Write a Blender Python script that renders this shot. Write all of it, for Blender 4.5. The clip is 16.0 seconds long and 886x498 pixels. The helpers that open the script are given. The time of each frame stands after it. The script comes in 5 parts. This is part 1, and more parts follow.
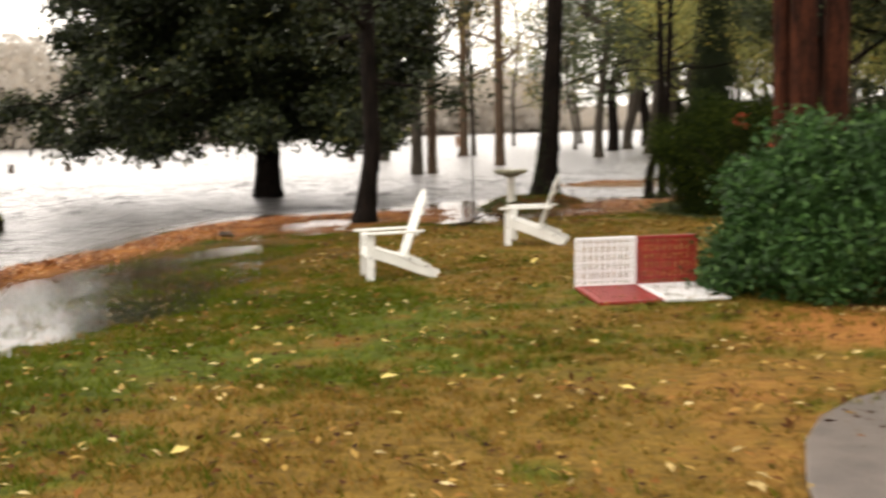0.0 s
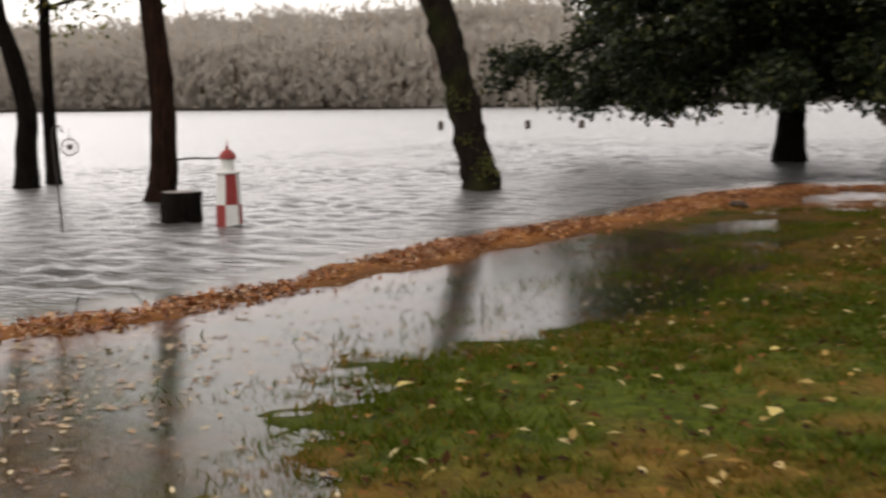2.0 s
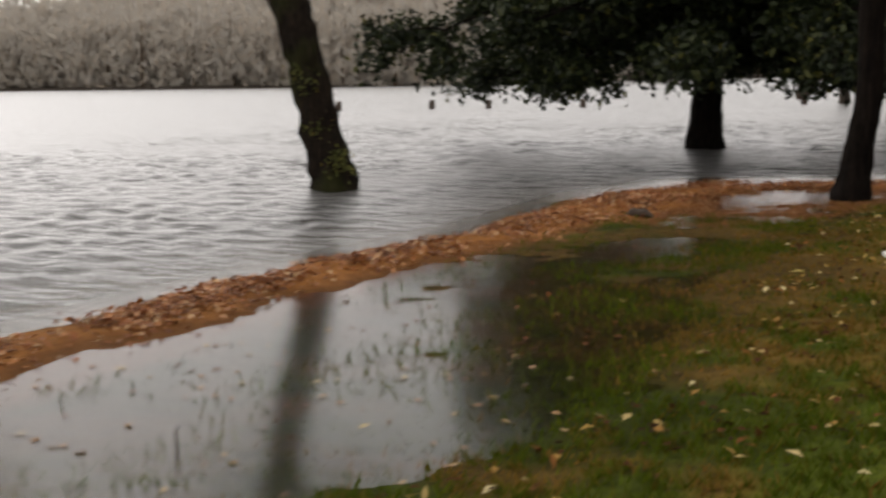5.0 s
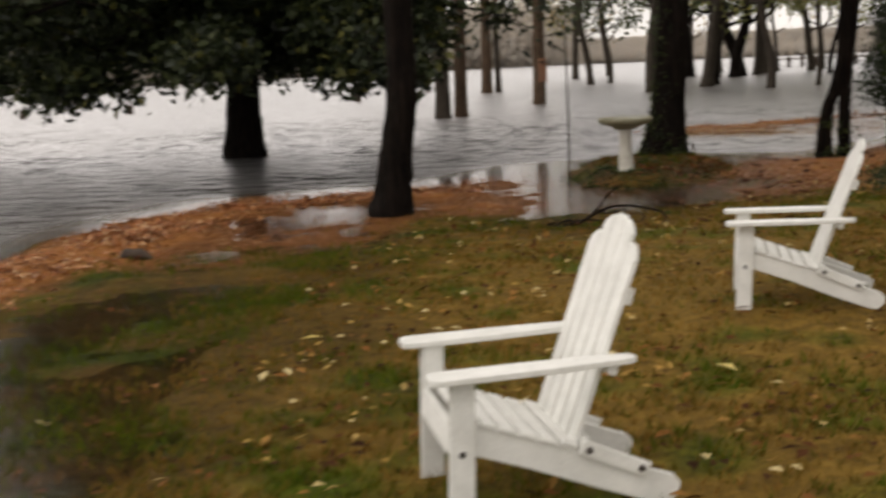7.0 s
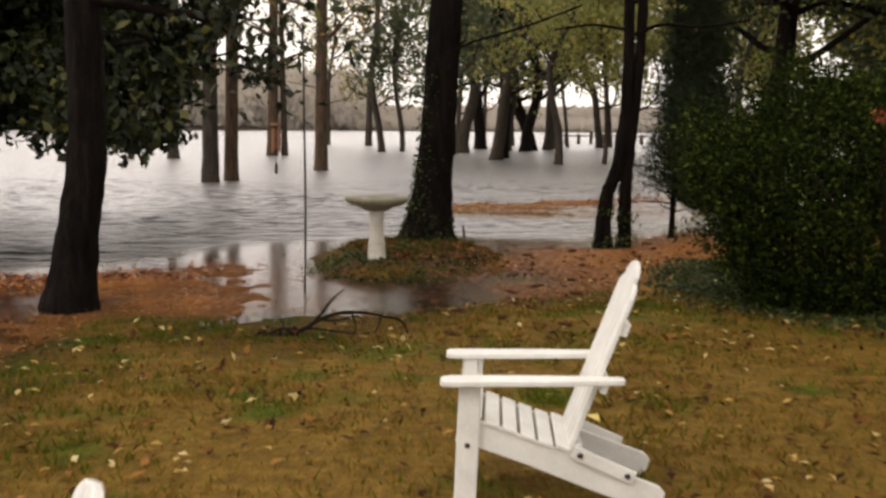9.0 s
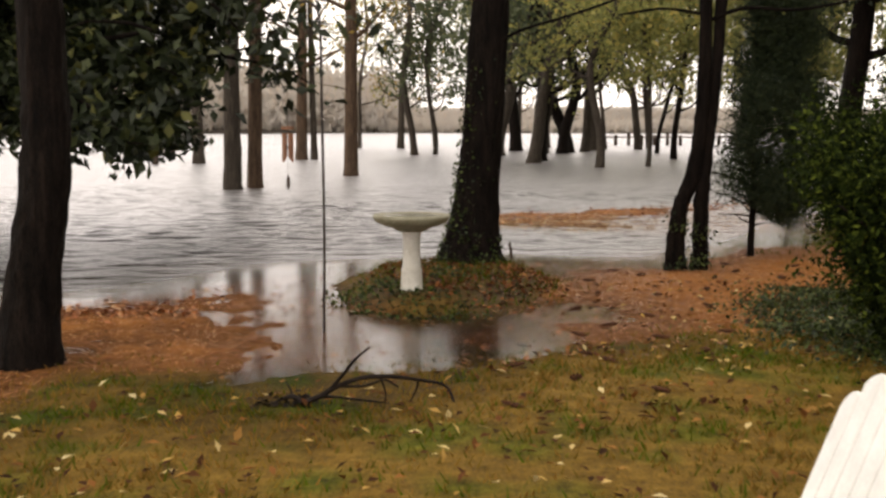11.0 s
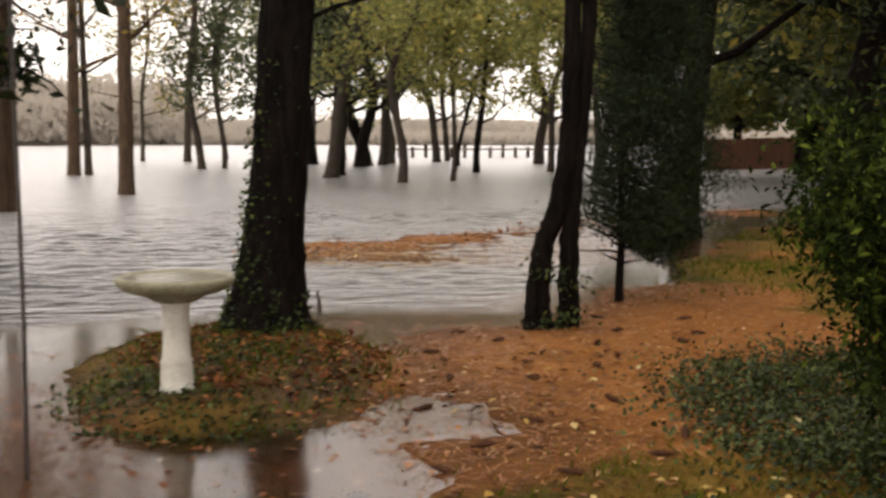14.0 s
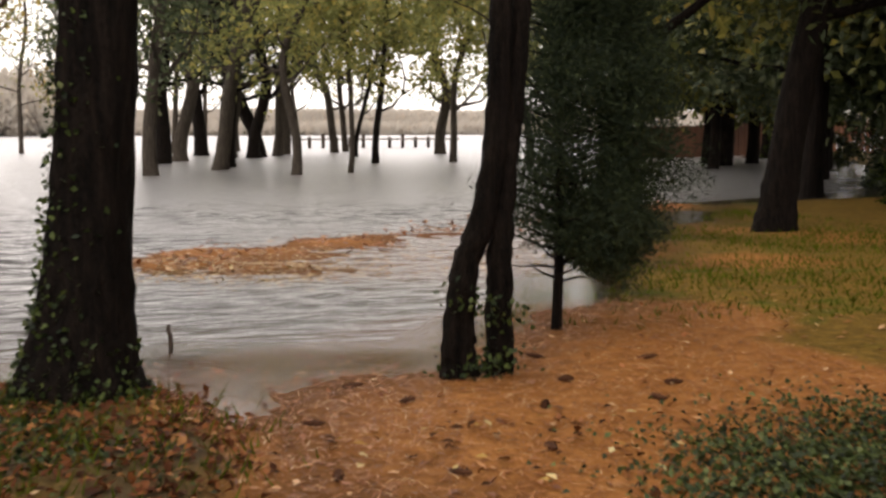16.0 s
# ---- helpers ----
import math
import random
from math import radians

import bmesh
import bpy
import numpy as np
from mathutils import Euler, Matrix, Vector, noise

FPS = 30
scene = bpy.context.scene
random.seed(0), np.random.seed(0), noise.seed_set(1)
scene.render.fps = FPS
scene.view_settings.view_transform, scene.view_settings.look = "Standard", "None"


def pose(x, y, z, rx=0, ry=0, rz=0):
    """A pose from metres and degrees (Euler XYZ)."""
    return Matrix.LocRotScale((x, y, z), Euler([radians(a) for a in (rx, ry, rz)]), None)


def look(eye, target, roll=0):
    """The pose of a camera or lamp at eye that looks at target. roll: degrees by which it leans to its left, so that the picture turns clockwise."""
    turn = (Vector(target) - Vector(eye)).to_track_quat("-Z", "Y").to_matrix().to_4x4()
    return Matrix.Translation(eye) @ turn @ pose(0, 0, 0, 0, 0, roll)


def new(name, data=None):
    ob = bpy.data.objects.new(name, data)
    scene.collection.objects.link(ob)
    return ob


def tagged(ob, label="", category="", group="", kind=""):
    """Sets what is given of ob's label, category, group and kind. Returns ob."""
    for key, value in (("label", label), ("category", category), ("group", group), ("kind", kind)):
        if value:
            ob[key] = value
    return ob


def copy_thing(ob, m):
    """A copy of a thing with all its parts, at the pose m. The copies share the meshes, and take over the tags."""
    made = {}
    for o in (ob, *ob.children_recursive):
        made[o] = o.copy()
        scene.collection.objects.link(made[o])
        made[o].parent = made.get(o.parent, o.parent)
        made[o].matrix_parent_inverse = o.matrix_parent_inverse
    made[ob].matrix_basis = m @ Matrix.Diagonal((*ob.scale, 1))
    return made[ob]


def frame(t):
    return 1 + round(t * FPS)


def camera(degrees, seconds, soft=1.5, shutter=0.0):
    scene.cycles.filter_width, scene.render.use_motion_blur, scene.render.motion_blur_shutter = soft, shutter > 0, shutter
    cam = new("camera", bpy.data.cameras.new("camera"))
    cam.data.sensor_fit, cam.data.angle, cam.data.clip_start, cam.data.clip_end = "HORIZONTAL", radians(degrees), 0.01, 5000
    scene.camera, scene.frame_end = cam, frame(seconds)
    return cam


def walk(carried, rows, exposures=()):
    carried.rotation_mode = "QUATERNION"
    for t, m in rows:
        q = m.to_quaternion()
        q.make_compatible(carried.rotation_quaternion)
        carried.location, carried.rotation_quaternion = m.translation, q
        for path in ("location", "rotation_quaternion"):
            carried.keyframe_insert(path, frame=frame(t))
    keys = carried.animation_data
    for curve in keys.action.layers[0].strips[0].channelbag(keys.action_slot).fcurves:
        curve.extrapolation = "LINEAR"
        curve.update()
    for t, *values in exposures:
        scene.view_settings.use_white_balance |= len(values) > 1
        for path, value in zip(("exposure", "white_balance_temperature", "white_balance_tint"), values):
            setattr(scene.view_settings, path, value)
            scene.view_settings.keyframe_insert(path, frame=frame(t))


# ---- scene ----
cam = camera(41.4, 16.0, soft=2.7, shutter=0.5)
PATH = [
    (0, (1.885, -1.639, 1.751), (1.635, 0.335, 1.545), -1.5),
    (0.5, (1.748, -0.951, 1.7), (1.291, 0.984, 1.481), -1.4),
    (1, (1.576, -0.35, 1.696), (0.916, 1.524, 1.463), -1.4),
    (1.5, (1.354, 0.285, 1.679), (0.493, 2.074, 1.436), -0.9),
    (2, (1.043, 0.945, 1.628), (-0.005, 2.629, 1.373), -0.8),
    (2.5, (0.8, 1.508, 1.612), (-0.374, 3.105, 1.342), -1.0),
    (3, (0.59, 2.099, 1.612), (-0.635, 3.653, 1.322), -1.0),
    (5.5, (-0.103, 5.467, 1.644), (-0.887, 7.283, 1.351), -0.9),
    (6, (-0.227, 6.225, 1.625), (-0.841, 8.106, 1.331), -1.0),
    (6.5, (-0.213, 6.883, 1.621), (-0.647, 8.812, 1.316), -1.7),
    (7, (-0.106, 7.513, 1.621), (-0.368, 9.471, 1.309), -2.5),
    (7.5, (0.082, 8.142, 1.62), (0.006, 10.119, 1.329), -1.6),
    (8, (0.272, 8.826, 1.61), (0.326, 10.809, 1.353), -0.8),
    (8.5, (0.415, 9.419, 1.624), (0.52, 11.403, 1.394), 0.4),
    (9, (0.46, 9.949, 1.63), (0.543, 11.936, 1.419), 0.5),
    (9.5, (0.475, 10.731, 1.603), (0.526, 12.721, 1.41), 0.3),
    (12, (0.357, 13.032, 1.664), (0.383, 15.019, 1.439), 0.1),
    (12.5, (0.353, 13.706, 1.67), (0.445, 15.691, 1.44), 0.0),
    (13, (0.394, 14.36, 1.636), (0.577, 16.339, 1.415), 0.2),
    (13.5, (0.432, 15.032, 1.654), (0.713, 17.002, 1.446), -0.0),
    (14, (0.526, 15.603, 1.656), (0.901, 17.558, 1.468), 0.1),
    (14.5, (0.637, 16.226, 1.642), (1.106, 18.16, 1.449), 0.2),
    (15, (0.8, 16.888, 1.653), (1.322, 18.807, 1.44), -0.3),
    (15.5, (0.909, 17.44, 1.644), (1.447, 19.354, 1.428), 0.1),
    (16, (1.092, 18.128, 1.622), (1.632, 20.043, 1.417), -0.1),
]
walk(cam, [(t, look(eye, target, roll)) for t, eye, target, roll in PATH],
     exposures=[(0, 0.58, 7200, 12), (0.6, 0.48, 7150, 12), (1.3, -0.08, 6950, 12), (2, -0.4, 6800, 13), (3, -0.5, 6800, 13), (5.5, -0.5, 6750, 11), (6.5, -0.4, 6850, 12),
                (7.5, -0.15, 7100, 14), (8.5, -0.05, 7200, 15), (9.5, 0.15, 7200, 15), (12, 0.4, 7200, 15), (12.9, 0.48, 7200, 15), (13.5, 0.31, 7200, 15), (14.5, 0.32, 7150, 15), (15.5, 0.43, 7000, 15), (16, 0.46, 7000, 15)])

# ---- world, sun, light ----
world = bpy.data.worlds.new("overcast_sky")
scene.world = world
world.use_nodes = True
wn, wl = world.node_tree.nodes, world.node_tree.links
wbg = wn["Background"]
sky = wn.new("ShaderNodeTexSky")
sky.sky_type = "NISHITA"
sky.sun_disc = False
sky.sun_elevation, sky.sun_rotation = radians(38), radians(-60)
sky.air_density, sky.dust_density, sky.ozone_density = 1.0, 4.0, 0.6
sat = wn.new("ShaderNodeHueSaturation")
sat.inputs["Saturation"].default_value = 0.12
cloud = wn.new("ShaderNodeMixRGB")
cloud.inputs[0].default_value = 0.72
cloud.inputs[2].default_value = (9.9, 9.7, 9.4, 1)
wl.new(sky.outputs[0], sat.inputs["Color"])
wl.new(sat.outputs[0], cloud.inputs[1])
wl.new(cloud.outputs[0], wbg.inputs[0])
wbg.inputs[1].default_value = 0.17

sun_data = bpy.data.lights.new("sun", "SUN")
sun_data.energy, sun_data.angle, sun_data.color = 0.6, radians(25), (1.0, 0.97, 0.93)
sun = new("sun", sun_data)
sun.matrix_world = look((-30, -15, 40), (0, 15, 0))
scene.view_settings.exposure = 0.0


# ---- materials ----
def material(name):
    m = bpy.data.materials.new(name)
    m.use_nodes = True
    n = m.node_tree.nodes
    return m, n, m.node_tree.links, n["Principled BSDF"]


def noise_node(n, l, scale, detail=4.0, rough=0.6, stretch=None, coord="Object"):
    tc = n.new("ShaderNodeTexCoord")
    out = tc.outputs[coord]
    if stretch:
        mp = n.new("ShaderNodeMapping")
        mp.inputs["Scale"].default_value = stretch
        l.new(out, mp.inputs["Vector"])
        out = mp.outputs[0]
    t = n.new("ShaderNodeTexNoise")
    t.inputs["Scale"].default_value, t.inputs["Detail"].default_value, t.inputs["Roughness"].default_value = scale, detail, rough
    l.new(out, t.inputs["Vector"])
    return t.outputs["Fac"]


def ramp(n, l, fac, stops):
    r = n.new("ShaderNodeValToRGB")
    el = r.color_ramp.elements
    while len(el) < len(stops):
        el.new(0.5)
    for e, (p, c) in zip(el, stops):
        e.position, e.color = p, (*c, 1)
    l.new(fac, r.inputs[0])
    return r.outputs[0]


def mix(n, l, fac, a, b, mode="MIX"):
    m = n.new("ShaderNodeMixRGB")
    m.blend_type = mode
    for sock, v in zip(m.inputs, (fac, a, b)):
        if isinstance(v, (int, float)):
            sock.default_value = v if sock.type == "VALUE" else (v, v, v, 1)
        elif isinstance(v, tuple):
            sock.default_value = (*v, 1)
        else:
            l.new(v, sock)
    return m.outputs[0]


def bump(n, l, height, strength, distance, p):
    b = n.new("ShaderNodeBump")
    b.inputs["Strength"].default_value, b.inputs["Distance"].default_value = strength, distance
    l.new(height, b.inputs["Height"])
    l.new(b.outputs[0], p.inputs["Normal"])


def plain(name, lo, hi, scale=6.0, rough=0.6, bump_by=0.3, bump_d=0.004, stretch=None, fine=60.0):
    """Two-scale mottled surface between two colours."""
    m, n, l, p = material(name)
    a = noise_node(n, l, scale, 5, 0.65, stretch)
    f = noise_node(n, l, fine, 3, 0.6, stretch)
    both = mix(n, l, 0.35, a, f)
    l.new(ramp(n, l, both, [(0.3, lo), (0.7, hi)]), p.inputs["Base Color"])
    p.inputs["Roughness"].default_value = rough
    if bump_by:
        bump(n, l, both, bump_by, bump_d, p)
    return m


def bark(name, dark, light, moss=(0.05, 0.07, 0.025), moss_by=0.0, scale=5.0):
    m, n, l, p = material(name)
    ridges = noise_node(n, l, scale, 6, 0.7, (3.6, 3.6, 0.45))
    fine = noise_node(n, l, scale * 9, 3, 0.6, (1.5, 1.5, 0.6))
    both = mix(n, l, 0.3, ridges, fine)
    col = ramp(n, l, both, [(0.38, dark), (0.5, tuple(0.6 * a + 0.4 * b for a, b in zip(dark, light))), (0.62, light)])
    patch = noise_node(n, l, 1.1, 3, 0.6)
    mask = ramp(n, l, patch, [(0.5, (0, 0, 0)), (0.62, (moss_by,) * 3)])
    l.new(mix(n, l, mask, col, moss), p.inputs["Base Color"])
    p.inputs["Roughness"].default_value = 0.85
    p.inputs["Specular IOR Level"].default_value = 0.08
    bump(n, l, both, 1.0, 0.09, p)
    return m


def foliage(name, stops, rough=0.45, trans=0.25, vary=0.5, shine=0.25):
    """Leaves: each one its own tone out of the stops."""
    m, n, l, p = material(name)
    g = n.new("ShaderNodeNewGeometry")
    col = ramp(n, l, g.outputs["Random Per Island"], stops)
    big = noise_node(n, l, 0.9, 3, 0.6)
    col = mix(n, l, vary, col, ramp(n, l, big, [(0.3, (0.55,) * 3), (0.7, (1.3,) * 3)]), "MULTIPLY")
    l.new(col, p.inputs["Base Color"])
    p.inputs["Roughness"].default_value = rough
    p.inputs["Specular IOR Level"].default_value = shine
    t = n.new("ShaderNodeBsdfTranslucent")
    l.new(col, t.inputs[0])
    s = n.new("ShaderNodeMixShader")
    s.inputs[0].default_value = trans
    l.new(p.outputs[0], s.inputs[1])
    l.new(t.outputs[0], s.inputs[2])
    l.new(s.outputs[0], n["Material Output"].inputs["Surface"])
    return m


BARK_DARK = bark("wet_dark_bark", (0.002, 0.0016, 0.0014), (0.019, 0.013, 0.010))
BARK_MOSS = bark("mossy_dark_bark", (0.006, 0.005, 0.004), (0.04, 0.028, 0.02), (0.045, 0.055, 0.012), 0.4)
BARK_RED = bark("red_brown_bark", (0.005, 0.003, 0.0025), (0.085, 0.026, 0.013), scale=3.2)
BARK_BROWN = bark("red_tinged_bark", (0.004, 0.003, 0.0025), (0.05, 0.022, 0.013))
BARK_GREY = bark("grey_brown_bark", (0.035, 0.029, 0.024), (0.10, 0.082, 0.065))
BARK_TAN = bark("tan_bark", (0.05, 0.034, 0.024), (0.16, 0.105, 0.07))
LEAF_OAK = foliage("dark_evergreen_leaf", [(0.0, (0.009, 0.014, 0.007)), (0.6, (0.024, 0.034, 0.013)), (0.93, (0.052, 0.064, 0.022)), (1.0, (0.13, 0.125, 0.03))], 0.5, 0.2)
LEAF_BUSH = foliage("shrub_leaf", [(0.0, (0.013, 0.034, 0.010)), (0.6, (0.031, 0.080, 0.019)), (0.92, (0.055, 0.125, 0.030)), (1.0, (0.10, 0.19, 0.055))], 0.5, 0.2, 0.6, 0.18)
LEAF_AZALEA = foliage("azalea_leaf", [(0.0, (0.006, 0.010, 0.003)), (0.6, (0.015, 0.025, 0.004)), (0.9, (0.043, 0.060, 0.009)), (1.0, (0.09, 0.115, 0.016))], 0.8, 0.08, 0.6, 0.06)
LEAF_CEDAR = foliage("cedar_needle", [(0.0, (0.014, 0.024, 0.014)), (0.8, (0.033, 0.046, 0.019)), (1.0, (0.062, 0.08, 0.030))], 0.8, 0.25)
LEAF_PINE = foliage("pine_needle", [(0.0, (0.04, 0.055, 0.028)), (0.7, (0.085, 0.105, 0.05)), (1.0, (0.15, 0.16, 0.08))], 0.6, 0.3)
LEAF_AUTUMN = foliage("autumn_green_leaf", [(0.0, (0.08, 0.09, 0.025)), (0.6, (0.17, 0.18, 0.05)), (0.9, (0.28, 0.25, 0.06)), (1.0, (0.36, 0.25, 0.05))], 0.5, 0.55)
LEAF_WOOD = foliage("woodland_leaf", [(0.0, (0.018, 0.028, 0.012)), (0.7, (0.045, 0.06, 0.022)), (1.0, (0.09, 0.10, 0.035))], 0.6, 0.3)
# yellow-green grove leaves, lightened in colour for the haze between the trees
LEAF_GROVE_HAZE = foliage("grove_leaf_haze", [(0.0, (0.17, 0.18, 0.06)), (0.6, (0.30, 0.31, 0.11)), (0.9, (0.44, 0.39, 0.12)), (1.0, (0.52, 0.40, 0.11))], 0.6, 0.6)
LEAF_YELLOW = foliage("autumn_yellow_leaf", [(0.0, (0.16, 0.12, 0.04)), (0.6, (0.32, 0.22, 0.05)), (1.0, (0.45, 0.32, 0.08))], 0.5, 0.4)
# far leaves much paler than real ones: rain haze put into the base colour
LEAF_FAR_HAZE = foliage("far_wood_leaf_haze", [(0.0, (0.47, 0.435, 0.395)), (0.5, (0.49, 0.45, 0.40)), (0.85, (0.51, 0.455, 0.39)), (1.0, (0.53, 0.45, 0.37))], 0.95, 0.5, 0.08)
LEAF_FALLEN = foliage("fallen_leaf_brown", [(0.0, (0.10, 0.03, 0.012)), (0.45, (0.30, 0.105, 0.035)), (0.8, (0.48, 0.21, 0.08)), (1.0, (0.60, 0.40, 0.22))], 0.4, 0.1)
LEAF_LAWN = foliage("fallen_leaf_mixed", [(0.0, (0.025, 0.012, 0.007)), (0.5, (0.09, 0.036, 0.014)), (0.72, (0.24, 0.10, 0.03)), (0.86, (0.42, 0.27, 0.08)), (1.0, (0.58, 0.48, 0.26))], 0.8, 0.15, 0.5, 0.05)
LEAF_PALE = foliage("fallen_leaf_pale", [(0.0, (0.13, 0.06, 0.03)), (0.4, (0.36, 0.20, 0.09)), (0.8, (0.52, 0.36, 0.17)), (1.0, (0.66, 0.54, 0.30))], 0.4, 0.1)
LEAF_RUST = foliage("fallen_leaf_rust", [(0.0, (0.04, 0.015, 0.008)), (0.5, (0.13, 0.042, 0.016)), (0.85, (0.24, 0.085, 0.028)), (1.0, (0.36, 0.18, 0.07))], 0.7, 0.1, 0.5, 0.1)
LEAF_GOLD = foliage("fallen_leaf_gold", [(0.0, (0.55, 0.38, 0.06)), (1.0, (0.70, 0.58, 0.22))], 0.4, 0.15)
LEAF_IVY = foliage("ivy_leaf", [(0.0, (0.007, 0.014, 0.006)), (0.6, (0.040, 0.060, 0.014)), (0.9, (0.075, 0.10, 0.022)), (1.0, (0.12, 0.14, 0.045))], 0.5, 0.2)
GRASS = foliage("lawn_blade", [(0.0, (0.12, 0.085, 0.012)), (0.2, (0.075, 0.090, 0.007)), (0.8, (0.058, 0.092, 0.005)), (1.0, (0.125, 0.155, 0.012))], 0.8, 0.35, 0.5, 0.08)
GRASS_DRY = foliage("dry_blade", [(0.0, (0.25, 0.13, 0.032)), (0.5, (0.20, 0.13, 0.026)), (0.8, (0.13, 0.095, 0.016)), (1.0, (0.09, 0.105, 0.012))], 0.8, 0.4, 0.5, 0.08)
PETAL_RED = foliage("red_petal", [(0.0, (0.45, 0.05, 0.03)), (1.0, (0.65, 0.12, 0.06))], 0.5)
PAINT_WHITE = plain("weathered_white_paint", (0.60, 0.60, 0.57), (0.82, 0.82, 0.79), 9, 0.5, 0.25, 0.002, (1, 1, 1), 90)
PAINT_RED = plain("weathered_red_paint", (0.20, 0.012, 0.010), (0.33, 0.022, 0.016), 8, 0.45, 0.2, 0.002)
LATTICE_RED = plain("dark_red_plastic", (0.17, 0.010, 0.009), (0.30, 0.018, 0.014), 8, 0.4, 0.15, 0.002)
PLASTIC_WHITE = plain("white_plastic", (0.66, 0.66, 0.67), (0.82, 0.82, 0.83), 8, 0.4, 0.15, 0.002)
CONCRETE = plain("cream_concrete", (0.44, 0.42, 0.35), (0.74, 0.72, 0.66), 7, 0.7, 0.4, 0.004)
CONCRETE_ALGAE = plain("algae_stained_concrete", (0.10, 0.10, 0.045), (0.44, 0.42, 0.31), 9, 0.6, 0.5, 0.004)
FLAGSTONE = plain("wet_grey_flagstone", (0.055, 0.045, 0.040), (0.15, 0.12, 0.105), 4, 0.35, 0.5, 0.008)
IRON = plain("dark_rusty_iron", (0.015, 0.012, 0.01), (0.05, 0.035, 0.028), 20, 0.5, 0.2, 0.001)
COPPER = plain("copper_tube", (0.22, 0.09, 0.045), (0.36, 0.17, 0.09), 14, 0.4, 0.1, 0.001)
WOOD_DARK = plain("dark_wet_wood", (0.03, 0.022, 0.018), (0.09, 0.065, 0.05), 8, 0.6, 0.6, 0.006, (1, 1, 0.3))
WOOD_CUT = plain("cut_wood", (0.10, 0.08, 0.07), (0.22, 0.18, 0.155), 12, 0.6, 0.4, 0.004)
FENCE_WOOD = plain("red_brown_fence_board", (0.07, 0.03, 0.018), (0.16, 0.07, 0.04), 3, 0.7, 0.4, 0.006, (1, 1, 0.15))
CONE = plain("pine_cone_scale", (0.022, 0.011, 0.007), (0.12, 0.05, 0.026), 30, 0.7, 0.5, 0.006)
TWIG = plain("dead_twig", (0.006, 0.0045, 0.004), (0.026, 0.018, 0.014), 12, 0.7, 0.4, 0.003)
for wood in (CONE, TWIG, WOOD_DARK, FENCE_WOOD):
    wood.node_tree.nodes["Principled BSDF"].inputs["Specular IOR Level"].default_value = 0.12
ROOF_GREY = plain("grey_roof", (0.16, 0.16, 0.165), (0.28, 0.28, 0.28), 2, 0.7, 0.1)
HOUSE_WHITE = plain("pale_siding", (0.55, 0.55, 0.54), (0.75, 0.75, 0.73), 1, 0.6, 0.1)


def ground_material():
    m, n, l, p = material("lawn_and_pine_straw")
    def attr(name):
        a = n.new("ShaderNodeAttribute")
        a.attribute_name = name
        return a.outputs["Fac"]
    straw, green, bed, wet = attr("straw"), attr("green"), attr("bed"), attr("wet")
    coarse = noise_node(n, l, 0.55, 5, 0.6)
    mid = noise_node(n, l, 3.5, 6, 0.7)
    fine = noise_node(n, l, 38, 4, 0.7)
    blades = noise_node(n, l, 16, 4, 0.75, (3.0, 0.8, 1))
    dabs = noise_node(n, l, 9, 3, 0.6)
    grit = mix(n, l, 0.35, mix(n, l, 0.5, fine, blades), dabs)
    grass = ramp(n, l, grit, [(0.36, (0.014, 0.017, 0.003)), (0.53, (0.066, 0.084, 0.006)), (0.72, (0.15, 0.165, 0.015))])
    thatch = ramp(n, l, grit, [(0.34, (0.035, 0.020, 0.006)), (0.52, (0.155, 0.092, 0.017)), (0.72, (0.29, 0.175, 0.040))])
    needles = ramp(n, l, grit, [(0.28, (0.07, 0.024, 0.008)), (0.5, (0.275, 0.113, 0.032)), (0.75, (0.48, 0.23, 0.080))])
    spread = mix(n, l, 0.5, coarse, mid)
    g = mix(n, l, 0.35, green, spread)
    gmask = ramp(n, l, g, [(0.38, (0, 0, 0)), (0.60, (1, 1, 1))])
    col = mix(n, l, gmask, thatch, grass)
    s = mix(n, l, 0.4, straw, spread)
    smask = ramp(n, l, s, [(0.42, (0, 0, 0)), (0.58, (1, 1, 1))])
    col = mix(n, l, smask, col, needles)
    mud = ramp(n, l, grit, [(0.3, (0.03, 0.024, 0.019)), (0.7, (0.085, 0.068, 0.052))])
    col = mix(n, l, bed, col, mud)
    soaked = ramp(n, l, mix(n, l, 0.25, wet, spread), [(0.15, (1, 1, 1)), (0.8, (0.46, 0.46, 0.48))])
    col = mix(n, l, 1.0, col, soaked, "MULTIPLY")
    l.new(col, p.inputs["Base Color"])
    p.inputs["Roughness"].default_value = 0.75
    p.inputs["Specular IOR Level"].default_value = 0.06
    bump(n, l, grit, 1.0, 0.03, p)
    return m


